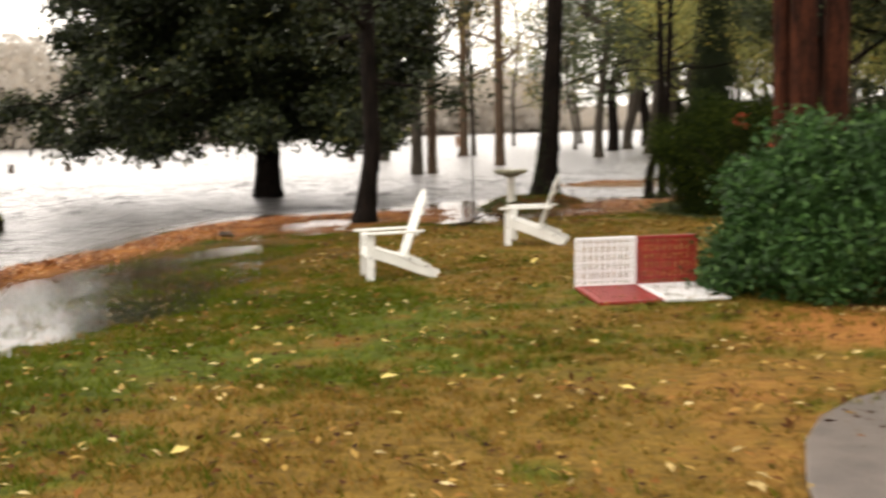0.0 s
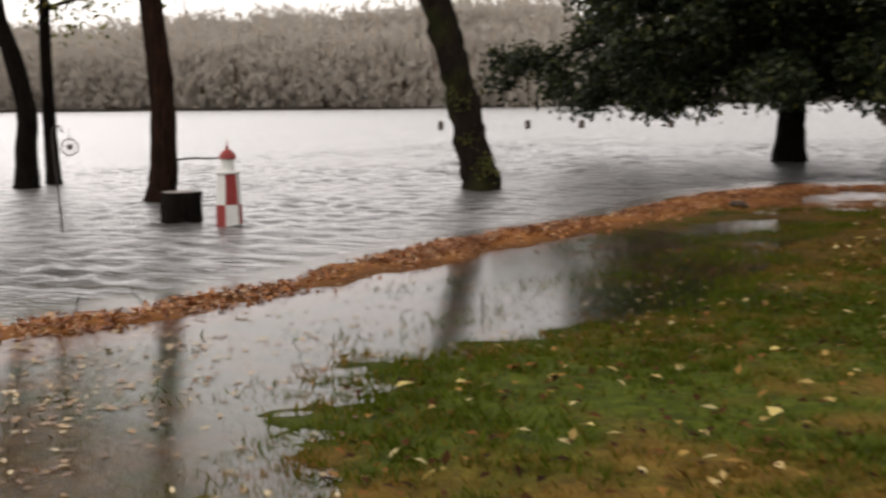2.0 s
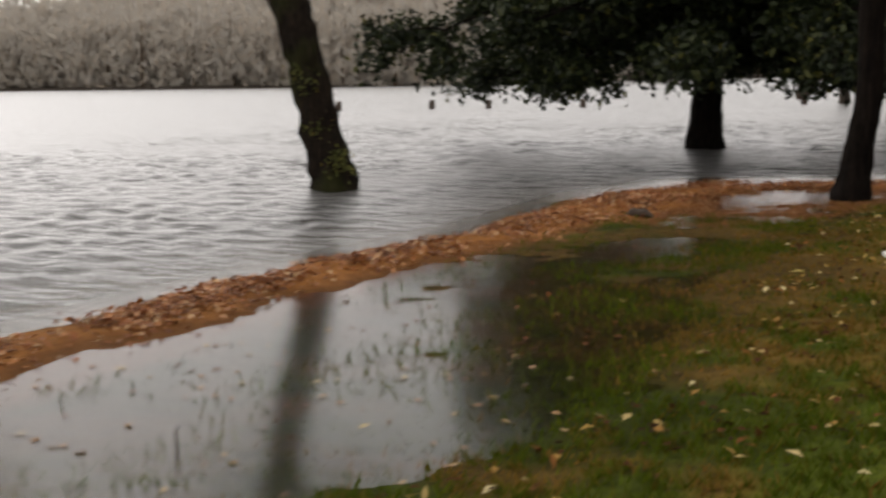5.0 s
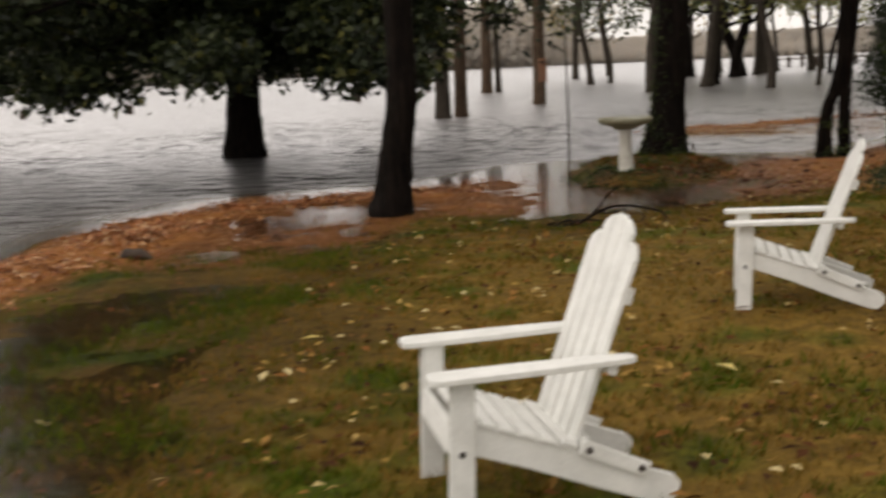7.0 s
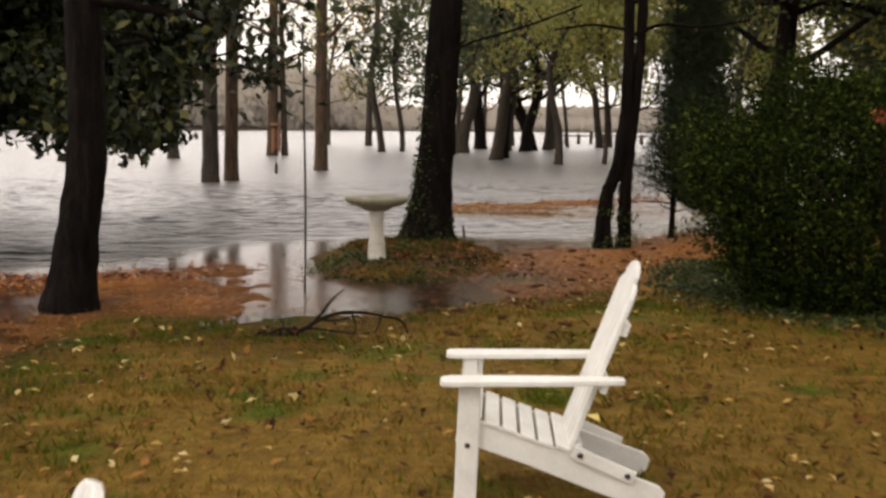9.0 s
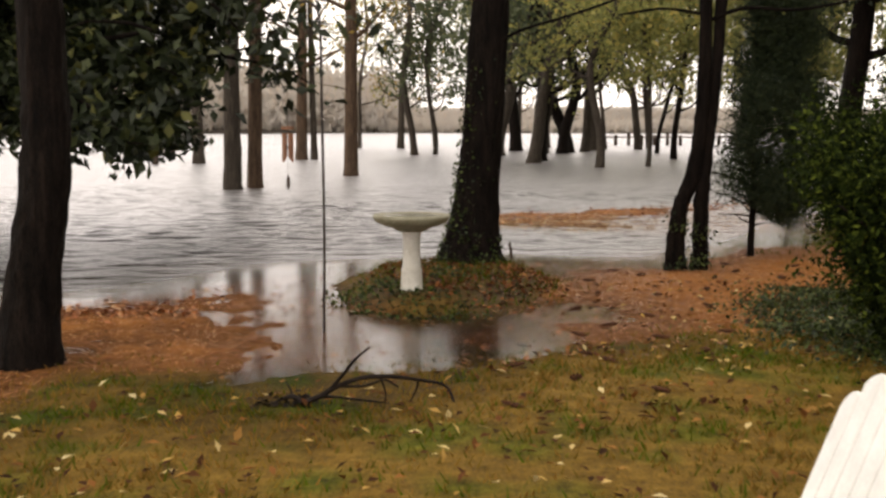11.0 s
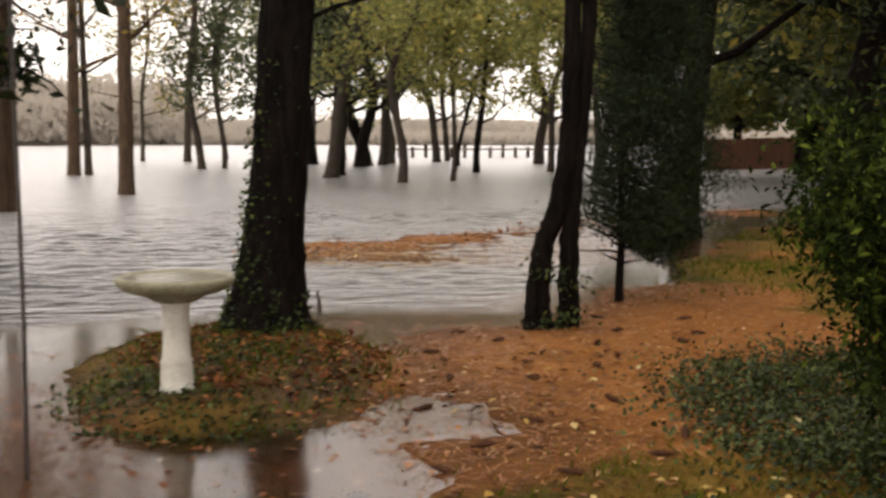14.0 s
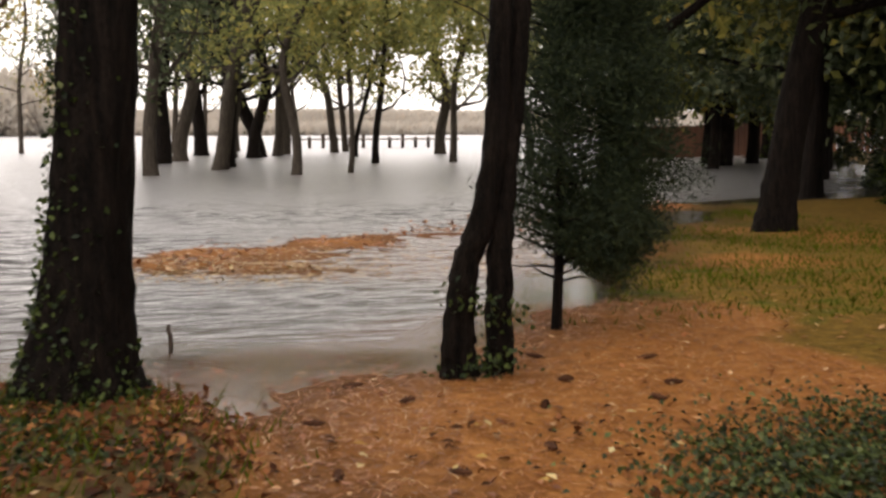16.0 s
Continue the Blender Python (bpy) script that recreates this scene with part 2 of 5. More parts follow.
def water_material():
    m, n, l, p = material("rippled_water")
    n.remove(p)
    a = n.new("ShaderNodeAttribute")
    a.attribute_name = "open"
    swell = noise_node(n, l, 1.3, 2.0, 0.5, (0.6, 1.6, 1))
    chop = noise_node(n, l, 4.2, 2.5, 0.6, (0.7, 1.6, 1))
    calm = noise_node(n, l, 7.0, 2, 0.5)
    wave = mix(n, l, 0.45, swell, chop)
    b1 = n.new("ShaderNodeBump")
    b1.inputs["Distance"].default_value = 0.07
    l.new(wave, b1.inputs["Height"])
    l.new(a.outputs["Fac"], b1.inputs["Strength"])
    rough = n.new("ShaderNodeMath")
    rough.operation = "MULTIPLY_ADD"
    rough.inputs[1].default_value, rough.inputs[2].default_value = 0.19, 0.13
    l.new(a.outputs["Fac"], rough.inputs[0])
    b2 = n.new("ShaderNodeBump")
    b2.inputs["Strength"].default_value, b2.inputs["Distance"].default_value = 0.10, 0.01
    l.new(calm, b2.inputs["Height"])
    l.new(b1.outputs[0], b2.inputs["Normal"])
    gl = n.new("ShaderNodeBsdfGlossy")
    l.new(rough.outputs[0], gl.inputs["Roughness"])
    gl.inputs["Color"].default_value = (0.94, 0.94, 0.96, 1)
    tr = n.new("ShaderNodeBsdfTransparent")
    tr.inputs[0].default_value = (0.93, 0.89, 0.84, 1)
    fr = n.new("ShaderNodeFresnel")
    ior = n.new("ShaderNodeMath")
    ior.operation = "MULTIPLY_ADD"
    ior.inputs[1].default_value, ior.inputs[2].default_value = -0.27, 1.40
    l.new(a.outputs["Fac"], ior.inputs[0])
    l.new(ior.outputs[0], fr.inputs["IOR"])
    l.new(b2.outputs[0], gl.inputs["Normal"])
    l.new(b2.outputs[0], fr.inputs["Normal"])
    silt = n.new("ShaderNodeBsdfDiffuse")
    silt.inputs[0].default_value = (0.060, 0.057, 0.053, 1)
    cloudy = n.new("ShaderNodeMixShader")
    thick = n.new("ShaderNodeAttribute")
    thick.attribute_name = "silt"
    l.new(thick.outputs["Fac"], cloudy.inputs[0])
    l.new(tr.outputs[0], cloudy.inputs[1])
    l.new(silt.outputs[0], cloudy.inputs[2])
    s = n.new("ShaderNodeMixShader")
    l.new(fr.outputs[0], s.inputs[0])
    l.new(cloudy.outputs[0], s.inputs[1])
    l.new(gl.outputs[0], s.inputs[2])
    l.new(s.outputs[0], n["Material Output"].inputs["Surface"])
    return m


GROUND, WATER = ground_material(), water_material()

# ---- plan of the shore, in metres ----
# outer line of the land, where the drift of leaves lies; then round by the far woods on the east
SHORE = [(-20, -80), (-8, -8), (-6.9, 2), (-6.25, 6.4), (-5.95, 7.8), (-5.8, 9.1), (-5.9, 11.1), (-5.8, 13.2), (-5.6, 15.5), (-5.55, 17.1),
         (-5.7, 20), (-5.2, 22.0), (-4.3, 22.6), (-2.9, 23.2), (-2.2, 24.0), (-1.3, 25.7), (-0.4, 26.1), (0.5, 26.2), (1.4, 26.6), (2.8, 26.3),
         (3.4, 26.3), (4.4, 27.8), (5.0, 28.4), (5.5, 29.3), (6.7, 31.7), (8.5, 34.8), (10.1, 37.6), (11.6, 40.3), (15, 41.6), (20, 44),
         (28, 56), (40, 84), (62, 98), (400, 130), (900, 100), (900, -900), (-200, -900)]
# edge of the dry lawn
LAWN = [(-5, -80), (-1.5, -8), (-1.3, 2), (-1.7, 4.1), (-2.4, 5.3), (-2.9, 6.0), (-3.1, 6.9), (-2.6, 7.6), (-2.3, 8.5), (-1.95, 9.8), (-1.95, 11.5),
        (-2.2, 13.2), (-2.3, 15), (-2.4, 17.5), (-2.2, 18.9), (-1.6, 19.5), (-0.75, 19.1), (0.15, 19.7), (0.75, 20.4), (1.45, 20.8), (1.9, 21.9), (1.6, 23.4),
        (2.0, 25.2), (3.2, 25.8), (4.6, 27.4), (5.9, 28.9), (7.4, 31.6), (9.2, 34.3), (11.4, 37), (14, 40.5), (22, 43), (30, 55), (42, 83), (64, 96), (400, 128),
        (900, 90), (900, -900), (-150, -900)]
SPIT = [(1.5, 32.4), (3.0, 33.6), (5.2, 35.3), (6.9, 36.8), (9.0, 38.6), (12.2, 40.7)]
BANK = [(-900, 120), (-420, 150), (-240, 166), (-92, 172), (-62, 255), (-20, 300), (60, 300), (160, 330), (420, 300), (900, 250)]


def line_distance(x, y, pts):
    d = np.full(x.shape, 1e9)
    for (ax, ay), (bx, by) in zip(pts[:-1], pts[1:]):
        ux, uy = bx - ax, by - ay
        k = np.clip(((x - ax) * ux + (y - ay) * uy) / (ux * ux + uy * uy), 0, 1)
        d = np.minimum(d, np.hypot(x - ax - k * ux, y - ay - k * uy))
    return d


def signed(x, y, pts):
    inside = np.zeros(x.shape, bool)
    ring = pts + pts[:1]
    for (ax, ay), (bx, by) in zip(ring[:-1], ring[1:]):
        if ay != by:
            inside ^= ((ay > y) != (by > y)) & (x < (bx - ax) * (y - ay) / (by - ay) + ax)
    d = line_distance(x, y, ring)
    return np.where(inside, d, -d)


def waves(x, y, k, seed):
    r = np.random.RandomState(seed)
    out = np.zeros(x.shape)
    for i in range(7):
        a, f, ph = r.uniform(0, 6.28), k * r.uniform(0.5, 1.9), r.uniform(0, 6.28, 2)
        out += np.sin(f * (x * math.cos(a) + y * math.sin(a)) + ph[0] + 1.3 * np.sin(0.6 * f * (y * math.cos(a) - x * math.sin(a)) + ph[1]))
    return out / 3.5


def blob(x, y, cx, cy, rx, ry, soft=0.35):
    q = np.hypot((x - cx) / rx, (y - cy) / ry)
    return 1 / (1 + np.exp((q - 1) / soft * 4))


def height(x, y):
    """Height of the ground over the flood water."""
    x, y = np.asarray(x, float), np.asarray(y, float)
    wob = 0.16 * waves(x, y, 2.2, 3)
    s, e = signed(x, y, SHORE) + wob, signed(x, y, LAWN) + 1.5 * wob + (0.20 * waves(x, y, 6.5, 33) + 0.12 * waves(x, y, 15, 34)) * np.clip((10 - y) / 2, 0, 1)
    deep = np.minimum(0.0, s)
    z = np.where(s < 0, -0.035 + np.maximum(deep * 0.035, -1.2), 0)
    between = -0.018 + 0.010 * waves(x, y, 4.0, 5) + 0.007 * waves(x, y, 13.0, 6)
    between = between + 0.020 * np.clip((y - 10) / 6, 0, 1) * np.clip((21 - y) / 3, 0, 1)
    lawn = np.clip(0.002 + 0.03 * e, -0.02, 0.052) + 0.012 * waves(x, y, 1.2, 7) * np.clip(e, 0, 1) + 0.006 * waves(x, y, 9, 8)
    lawn = lawn + 0.014 * np.clip((9.5 - y) / 2, 0, 1) * np.clip(e + 0.5, 0, 1)
    land = np.where(e > -0.15, np.maximum(lawn, between), between)
    z = np.where(s >= 0, land, z)
    ridge_on = np.clip((23.5 - y) / 4.5, 0, 1)
    wide = np.clip(0.34 + 0.05 * np.maximum(y - 13, 0), 0.3, 0.75)
    mid = 0.35 + 0.09 * np.maximum(y - 13, 0)
    z = z + ridge_on * (0.045 + 0.02 * np.clip((y - 9) / 4, 0, 1) + 0.02 * waves(x, y, 4, 9)) * np.exp(-((s - np.minimum(mid, 1.1)) / wide) ** 2)
    z = np.maximum(z, -0.03 + 0.012 * waves(x, y, 2.5, 15) - 0.3 * (1 - blob(x, y, 5.2, 33.0, 5.0, 3.6, 0.3)))
    z = z + (0.055 + 0.03 * waves(x, y, 2.6, 19)) * np.exp(-(line_distance(x, y, SPIT) / 1.05) ** 2) + (0.03 + 0.02 * waves(x, y, 3.2, 44)) * blob(x, y, 2.5, 31.9, 1.5, 1.9, 0.4)
    z = z + 0.19 * blob(x, y, 0.65, 23.95, 0.95, 1.5, 0.4)
    b = blob(x, y, 0.38, 22.85, 0.54, 0.6, 0.35)
    z = np.where(b > 0.02, np.maximum(z, 0.19 * b - 0.015), z)
    z = z - 0.05 * blob(x, y, 0.45, 21.1, 0.95, 0.95, 0.4) + (0.011 + 0.012 * waves(x, y, 8, 41)) * blob(x, y, -1.7, 21.8, 1.1, 1.9, 0.4) + 0.017 * blob(x, y, -1.5, 20.5, 1.1, 1.5, 0.4)
    z = z + 0.035 * blob(x, y, 1.0, 14.85, 1.2, 0.9, 0.5)
    bank = y - np.interp(x, [p[0] for p in BANK], [p[1] for p in BANK])
    z = np.where(bank > -6, np.clip(bank * 0.25, -0.8, 2.5), z)
    return z


def gz(x, y):
    return float(height(np.array([x]), np.array([y]))[0])


def stretched(lo, hi, step, far):
    a = list(np.arange(lo, hi + step / 2, step))
    up, s = [], step
    v = hi
    while v < far:
        s *= 1.22
        v += s
        up.append(v)
    dn, s = [], step
    v = lo
    while v > -far:
        s *= 1.22
        v -= s
        dn.append(v)
    return np.array(dn[::-1] + a + up)


def grid_mesh(name, xs, ys, zfun, mat, attrs):
    X, Y = np.meshgrid(xs, ys)
    Z = zfun(X, Y)
    nx, ny = len(xs), len(ys)
    me = bpy.data.meshes.new(name)
    me.vertices.add(nx * ny)
    me.vertices.foreach_set("co", np.stack([X, Y, Z], -1).astype(np.float32).ravel())
    i = (np.arange(ny - 1)[:, None] * nx + np.arange(nx - 1)[None]).ravel()
    f = np.stack([i, i + 1, i + nx + 1, i + nx], -1)
    me.loops.add(f.size)
    me.loops.foreach_set("vertex_index", f.ravel().astype(np.int32))
    me.polygons.add(len(f))
    me.polygons.foreach_set("loop_start", np.arange(0, f.size, 4, dtype=np.int32))
    me.polygons.foreach_set("use_smooth", np.ones(len(f), bool))
    for key, fun in attrs.items():
        me.attributes.new(key, "FLOAT", "POINT").data.foreach_set("value", fun(X, Y, Z).astype(np.float32).ravel())
    me.update(calc_edges=True)
    me.materials.append(mat)
    return new(name, me)


def straw_cover(X, Y, Z):
    s = signed(X, Y, SHORE)
    v = 0.95 * np.exp(-((s - 0.55) / 0.75) ** 2) * np.clip((27 - Y) / 4, 0, 1)
    v = np.maximum(v, 0.95 * blob(X, Y, -3.9, 19.8, 1.9, 3.0, 0.4))
    v = np.maximum(v, 0.85 * blob(X, Y, -1.4, 21.9, 2.0, 2.2, 0.4))
    v = np.maximum(v, 1.0 * blob(X, Y, 3.4, 24.3, 2.6, 3.2, 0.35))
    v = np.maximum(v, 0.9 * blob(X, Y, 1.6, 22.6, 1.5, 1.8, 0.4))
    v = np.maximum(v, 0.8 * blob(X, Y, 4.5, 27.0, 2.2, 1.6, 0.4))
    v = np.maximum(v, 0.95 * blob(X, Y, 4.6, 33.6, 4.0, 3.2, 0.5))
    v = np.maximum(v, 0.95 * np.exp(-(line_distance(X, Y, SPIT) / 0.9) ** 2))
    v = np.maximum(v, 0.6 * blob(X, Y, 4.8, 8.2, 2.0, 1.6, 0.5))
    v = np.maximum(v, 0.42 * blob(X, Y, 3.2, 5.0, 1.2, 3.0, 0.6))
    v = np.maximum(v, 0.5 * blob(X, Y, 9, 33, 5, 6, 0.5) * np.clip(0.8 + 0.5 * waves(X, Y, 1.3, 71), 0.3, 1.2))
    return v * (1 - 0.7 * blob(X, Y, 0.6, 23.6, 1.0, 1.7, 0.4))


def green_cover(X, Y, Z):
    e = signed(X, Y, LAWN)
    v = 0.48 - 0.10 * np.clip(e / 5, 0, 1) + 0.24 * np.exp(-((e - 0.7) / 0.9) ** 2) * np.clip((11 - Y) / 3, 0, 1)
    v = np.maximum(v, 0.72 * blob(X, Y, -1.2, 8.5, 2.4, 3.6, 0.6))
    v = v - 0.22 * blob(X, Y, 1.0, 3.0, 4, 3.0, 0.5)
    v = v + (0.14 * waves(X, Y, 1.5, 81) + 0.27 * waves(X, Y, 5.5, 82) - 0.16 * np.clip((Y - 10) / 4, 0, 1)) * np.clip((200 - Y) / 100, 0, 1)
    v = v - 0.4 * blob(X, Y, 0.6, 23.6, 1.1, 1.8, 0.4)
    v = np.where(Y > 200, 0.7, v)
    return np.clip(v, 0, 1)


xs = stretched(-8.0, 9.0, 0.10, 1500)
ys = stretched(1.0, 30.0, 0.10, 1500)
ground = tagged(grid_mesh("ground", xs, ys, height, GROUND, {
    "straw": straw_cover, "green": green_cover,
    "wet": lambda X, Y, Z: np.clip(1.15 - Z / 0.035, 0, 1) * np.clip((Y - 4) / 5, 0.3, 1),
    "bed": lambda X, Y, Z: np.where(Y > 120, 1.0, np.maximum(np.clip((-0.04 - Z) / 0.12, 0, 1), np.clip(0.9 * blob(X, Y, 0.55, 23.5, 1.0, 1.7, 0.4) * (0.7 + 0.5 * waves(X, Y, 5, 86)), 0, 0.85)))}),
    "wet autumn lawn with brown pine straw along the flooded shore", "ground", kind="structure")
wx, wy = stretched(-21, 12, 0.105, 1500), stretched(3, 44, 0.105, 1500)


def chop(X, Y):
    """Wind waves on the open water, dying out in the shallows and where the sheet grows coarse."""
    r = np.random.RandomState(77)
    z = np.zeros(X.shape)
    for k in range(24):
        length = 0.34 * 1.035 ** k
        a = r.normal(1.15, 0.8)
        f = 2 * math.pi / length
        z += 0.0066 * length * np.sin(f * (X * math.cos(a) + Y * math.sin(a)) + r.uniform(0, 6.28) + 1.1 * np.sin(0.23 * f * (Y * math.cos(a) - X * math.sin(a)) + r.uniform(0, 6.28)))
    gust = 0.75 + 0.35 * waves(X, Y, 0.5, 78)
    edge = np.clip((X + 26) / 6, 0, 1) * np.clip((16 - X) / 5, 0, 1) * np.clip((49 - Y) / 10, 0, 1) * np.clip(Y / 4, 0, 1)
    return z * gust * edge * np.clip((-signed(X, Y, SHORE) - 0.15) / 2.0, 0, 1) * (1 - 0.4 * blob(X, Y, 5.2, 33.0, 5.0, 3.6, 0.4))


water = tagged(grid_mesh("water", wx, wy, chop, WATER, {
    "open": lambda X, Y, Z: np.clip(0.06 + 1.1 * np.clip(-signed(X, Y, SHORE) + 0.1, 0, 9), 0.02, 1.0),
    "silt": lambda X, Y, Z: np.clip((-signed(X, Y, SHORE) - 0.3) / 4, 0, 0.85) * (1 - 0.7 * blob(X, Y, 5.2, 33.0, 5.0, 3.6, 0.4))}),
    "grey wind-rippled flood water over the shore", "water", kind="structure")


# ---- helpers for things ----
def link(name, me, mat, parent=None, label="", smooth=False):
    if mat:
        me.materials.append(mat)
    if smooth:
        me.polygons.foreach_set("use_smooth", np.ones(len(me.polygons), bool))
    ob = new(name, me)
    ob.parent = parent
    if label:
        tagged(ob, label)
    return ob


def part(name, bm, mat, parent, label="", smooth=False):
    me = bpy.data.meshes.new(name)
    bm.to_mesh(me)
    bm.free()
    return link(name, me, mat, parent, label, smooth)


def thing(name, m, label, category, group="", kind=""):
    ob = new(name)
    ob.empty_display_size = 0.2
    ob.matrix_world = m
    return tagged(ob, label, category, group, kind)


def raw(name, verts, faces, mat, parent=None, label="", smooth=False):
    """A mesh out of arrays; faces all with the same number of corners."""
    me = bpy.data.meshes.new(name)
    v, f = np.asarray(verts, np.float32), np.asarray(faces, np.int32)
    me.vertices.add(len(v))
    me.vertices.foreach_set("co", v.ravel())
    me.loops.add(f.size)
    me.loops.foreach_set("vertex_index", f.ravel())
    me.polygons.add(len(f))
    me.polygons.foreach_set("loop_start", np.arange(0, f.size, f.shape[1], dtype=np.int32))
    me.update(calc_edges=True)
    return link(name, me, mat, parent, label, smooth)


def box(size, at=(0, 0, 0), turn=(0, 0, 0), bevel=0.006, bm=None):
    bm = bm or bmesh.new()
    got = bmesh.ops.create_cube(bm, size=1.0, matrix=pose(*at, *turn) @ Matrix.Diagonal((*size, 1)))
    if bevel:
        edges = list({e for v in got["verts"] for e in v.link_edges})
        bmesh.ops.bevel(bm, geom=edges, offset=bevel, segments=2, affect="EDGES", profile=0.5)
    return bm


def lathe(profile, sides=24, bm=None, wobble=0.0):
    bm = bm or bmesh.new()
    rings = []
    for r, z in profile:
        rings.append([bm.verts.new((r * math.cos(6.28318 * k / sides), r * math.sin(6.28318 * k / sides), z)) for k in range(sides)])
    for a, b in zip(rings[:-1], rings[1:]):
        for k in range(sides):
            bm.faces.new((a[k], a[(k + 1) % sides], b[(k + 1) % sides], b[k]))
    bm.faces.new(rings[0][::-1])
    bm.faces.new(rings[-1])
    return bm


def board(outline, thick, bm=None):
    """A flat board with the outline (x, y), its thickness along z, edges softened."""
    bm = bm or bmesh.new()
    f = bm.faces.new([bm.verts.new((x, y, -thick / 2)) for x, y in outline])
    got = bmesh.ops.extrude_face_region(bm, geom=[f])
    bmesh.ops.translate(bm, vec=(0, 0, thick), verts=[g for g in got["geom"] if isinstance(g, bmesh.types.BMVert)])
    bmesh.ops.recalc_face_normals(bm, faces=bm.faces)
    bmesh.ops.bevel(bm, geom=list(bm.edges), offset=thick * 0.18, segments=2, affect="EDGES", profile=0.5)
    return bm


def tube(path, radii, sides=8, rng=None, rough=0.0):
    """Arrays of a tapering limb along the path."""
    path, radii = np.asarray(path, float), np.asarray(radii, float)
    n = len(path)
    tan = np.gradient(path, axis=0)
    tan /= np.linalg.norm(tan, axis=1)[:, None] + 1e-9
    ref = np.where(np.abs(tan[:, 2:3]) > 0.8, [[1.0, 0, 0]], [[0, 0, 1.0]])
    u = np.cross(tan, ref)
    u /= np.linalg.norm(u, axis=1)[:, None] + 1e-9
    w = np.cross(tan, u)
    a = np.arange(sides) * 2 * math.pi / sides
    rr = radii[:, None] * np.ones((1, sides))
    if rng is not None and rough:
        lobes = sum(rng.uniform(0.3, 1) * np.sin(k * a + rng.uniform(0, 6)) for k in (2, 3, 5)) / 2
        rr = rr * (1 + rough * lobes[None] + rough * 0.7 * rng.standard_normal((n, sides)))
    v = path[:, None] + rr[..., None] * (np.cos(a)[None, :, None] * u[:, None] + np.sin(a)[None, :, None] * w[:, None])
    i = (np.arange(n - 1)[:, None] * sides + np.arange(sides)[None])
    j = (np.arange(n - 1)[:, None] * sides + (np.arange(sides)[None] + 1) % sides)
    f = np.stack([i, j, j + sides, i + sides], -1).reshape(-1, 4)
    return v.reshape(-1, 3), f


def merge(pieces):
    vs, fs, k = [], [], 0
    for v, f in pieces:
        vs.append(v)
        fs.append(f + k)
        k += len(v)
    return np.concatenate(vs), np.concatenate(fs)


def leaf_arrays(c, length, width, rng, flat=0.0, droop=0.0, fold=0.25, face=None):
    """One folded diamond leaf (two triangles) at each centre; flat 1 lays them level; face: upright sprays turned one way."""
    n = len(c)
    d = rng.standard_normal((n, 3))
    d[:, 2] = d[:, 2] * (1 - flat) - droop
    d /= np.linalg.norm(d, axis=1)[:, None] + 1e-9
    nn = rng.standard_normal((n, 3)) * (1 - flat * 0.85)
    nn[:, 2] += 0.5 + 2 * flat
    if face:
        nn = np.array(face) + 0.3 * rng.standard_normal((n, 3))
        d = np.array((0.0, 0.0, 1.0)) + 0.6 * rng.standard_normal((n, 3))
        d /= np.linalg.norm(d, axis=1)[:, None] + 1e-9
    s = np.cross(d, nn)
    s /= np.linalg.norm(s, axis=1)[:, None] + 1e-9
    up = np.cross(s, d)
    L = length * rng.uniform(0.6, 1.3, (n, 1))
    W = width * rng.uniform(0.7, 1.2, (n, 1))
    v = np.stack([c - d * L / 2, c + s * W / 2 + up * W * fold, c + d * L / 2, c - s * W / 2 + up * W * fold], 1)
    i = np.arange(n)[:, None] * 4
    f = np.concatenate([i + [0, 1, 2], i + [0, 2, 3]], 1).reshape(-1, 3)
    return v.reshape(-1, 3), f


def clumps(centres, each, spread, rng, squash=0.7):
    c = np.repeat(np.asarray(centres, float), each, 0)
    return c + rng.standard_normal(c.shape) * np.array([spread, spread, spread * squash])


def bezier(pts, n):
    pts = np.asarray(pts, float)
    t = np.linspace(0, len(pts) - 1, n)
    i = np.clip(t.astype(int), 0, len(pts) - 2)
    k = (t - i)[:, None]
    pad = np.concatenate([[2 * pts[0] - pts[1]], pts, [2 * pts[-1] - pts[-2]]])
    p0, p1, p2, p3 = pad[i], pad[i + 1], pad[i + 2], pad[i + 3]
    return 0.5 * (2 * p1 + (p2 - p0) * k + (2 * p0 - 5 * p1 + 4 * p2 - p3) * k ** 2 + (3 * p1 - p0 - 3 * p2 + p3) * k ** 3)


def limb(start, direction, length, r, rng, rise=0.25, n=6, wiggle=0.12):
    p, d = [np.asarray(start, float)], np.asarray(direction, float)
    d = d / np.linalg.norm(d)
    for _ in range(n - 1):
        d = d + rng.standard_normal(3) * wiggle + np.array([0, 0, rise / n])
        d /= np.linalg.norm(d)
        p.append(p[-1] + d * length / (n - 1))
    return np.array(p), np.linspace(r, r * 0.25, n)


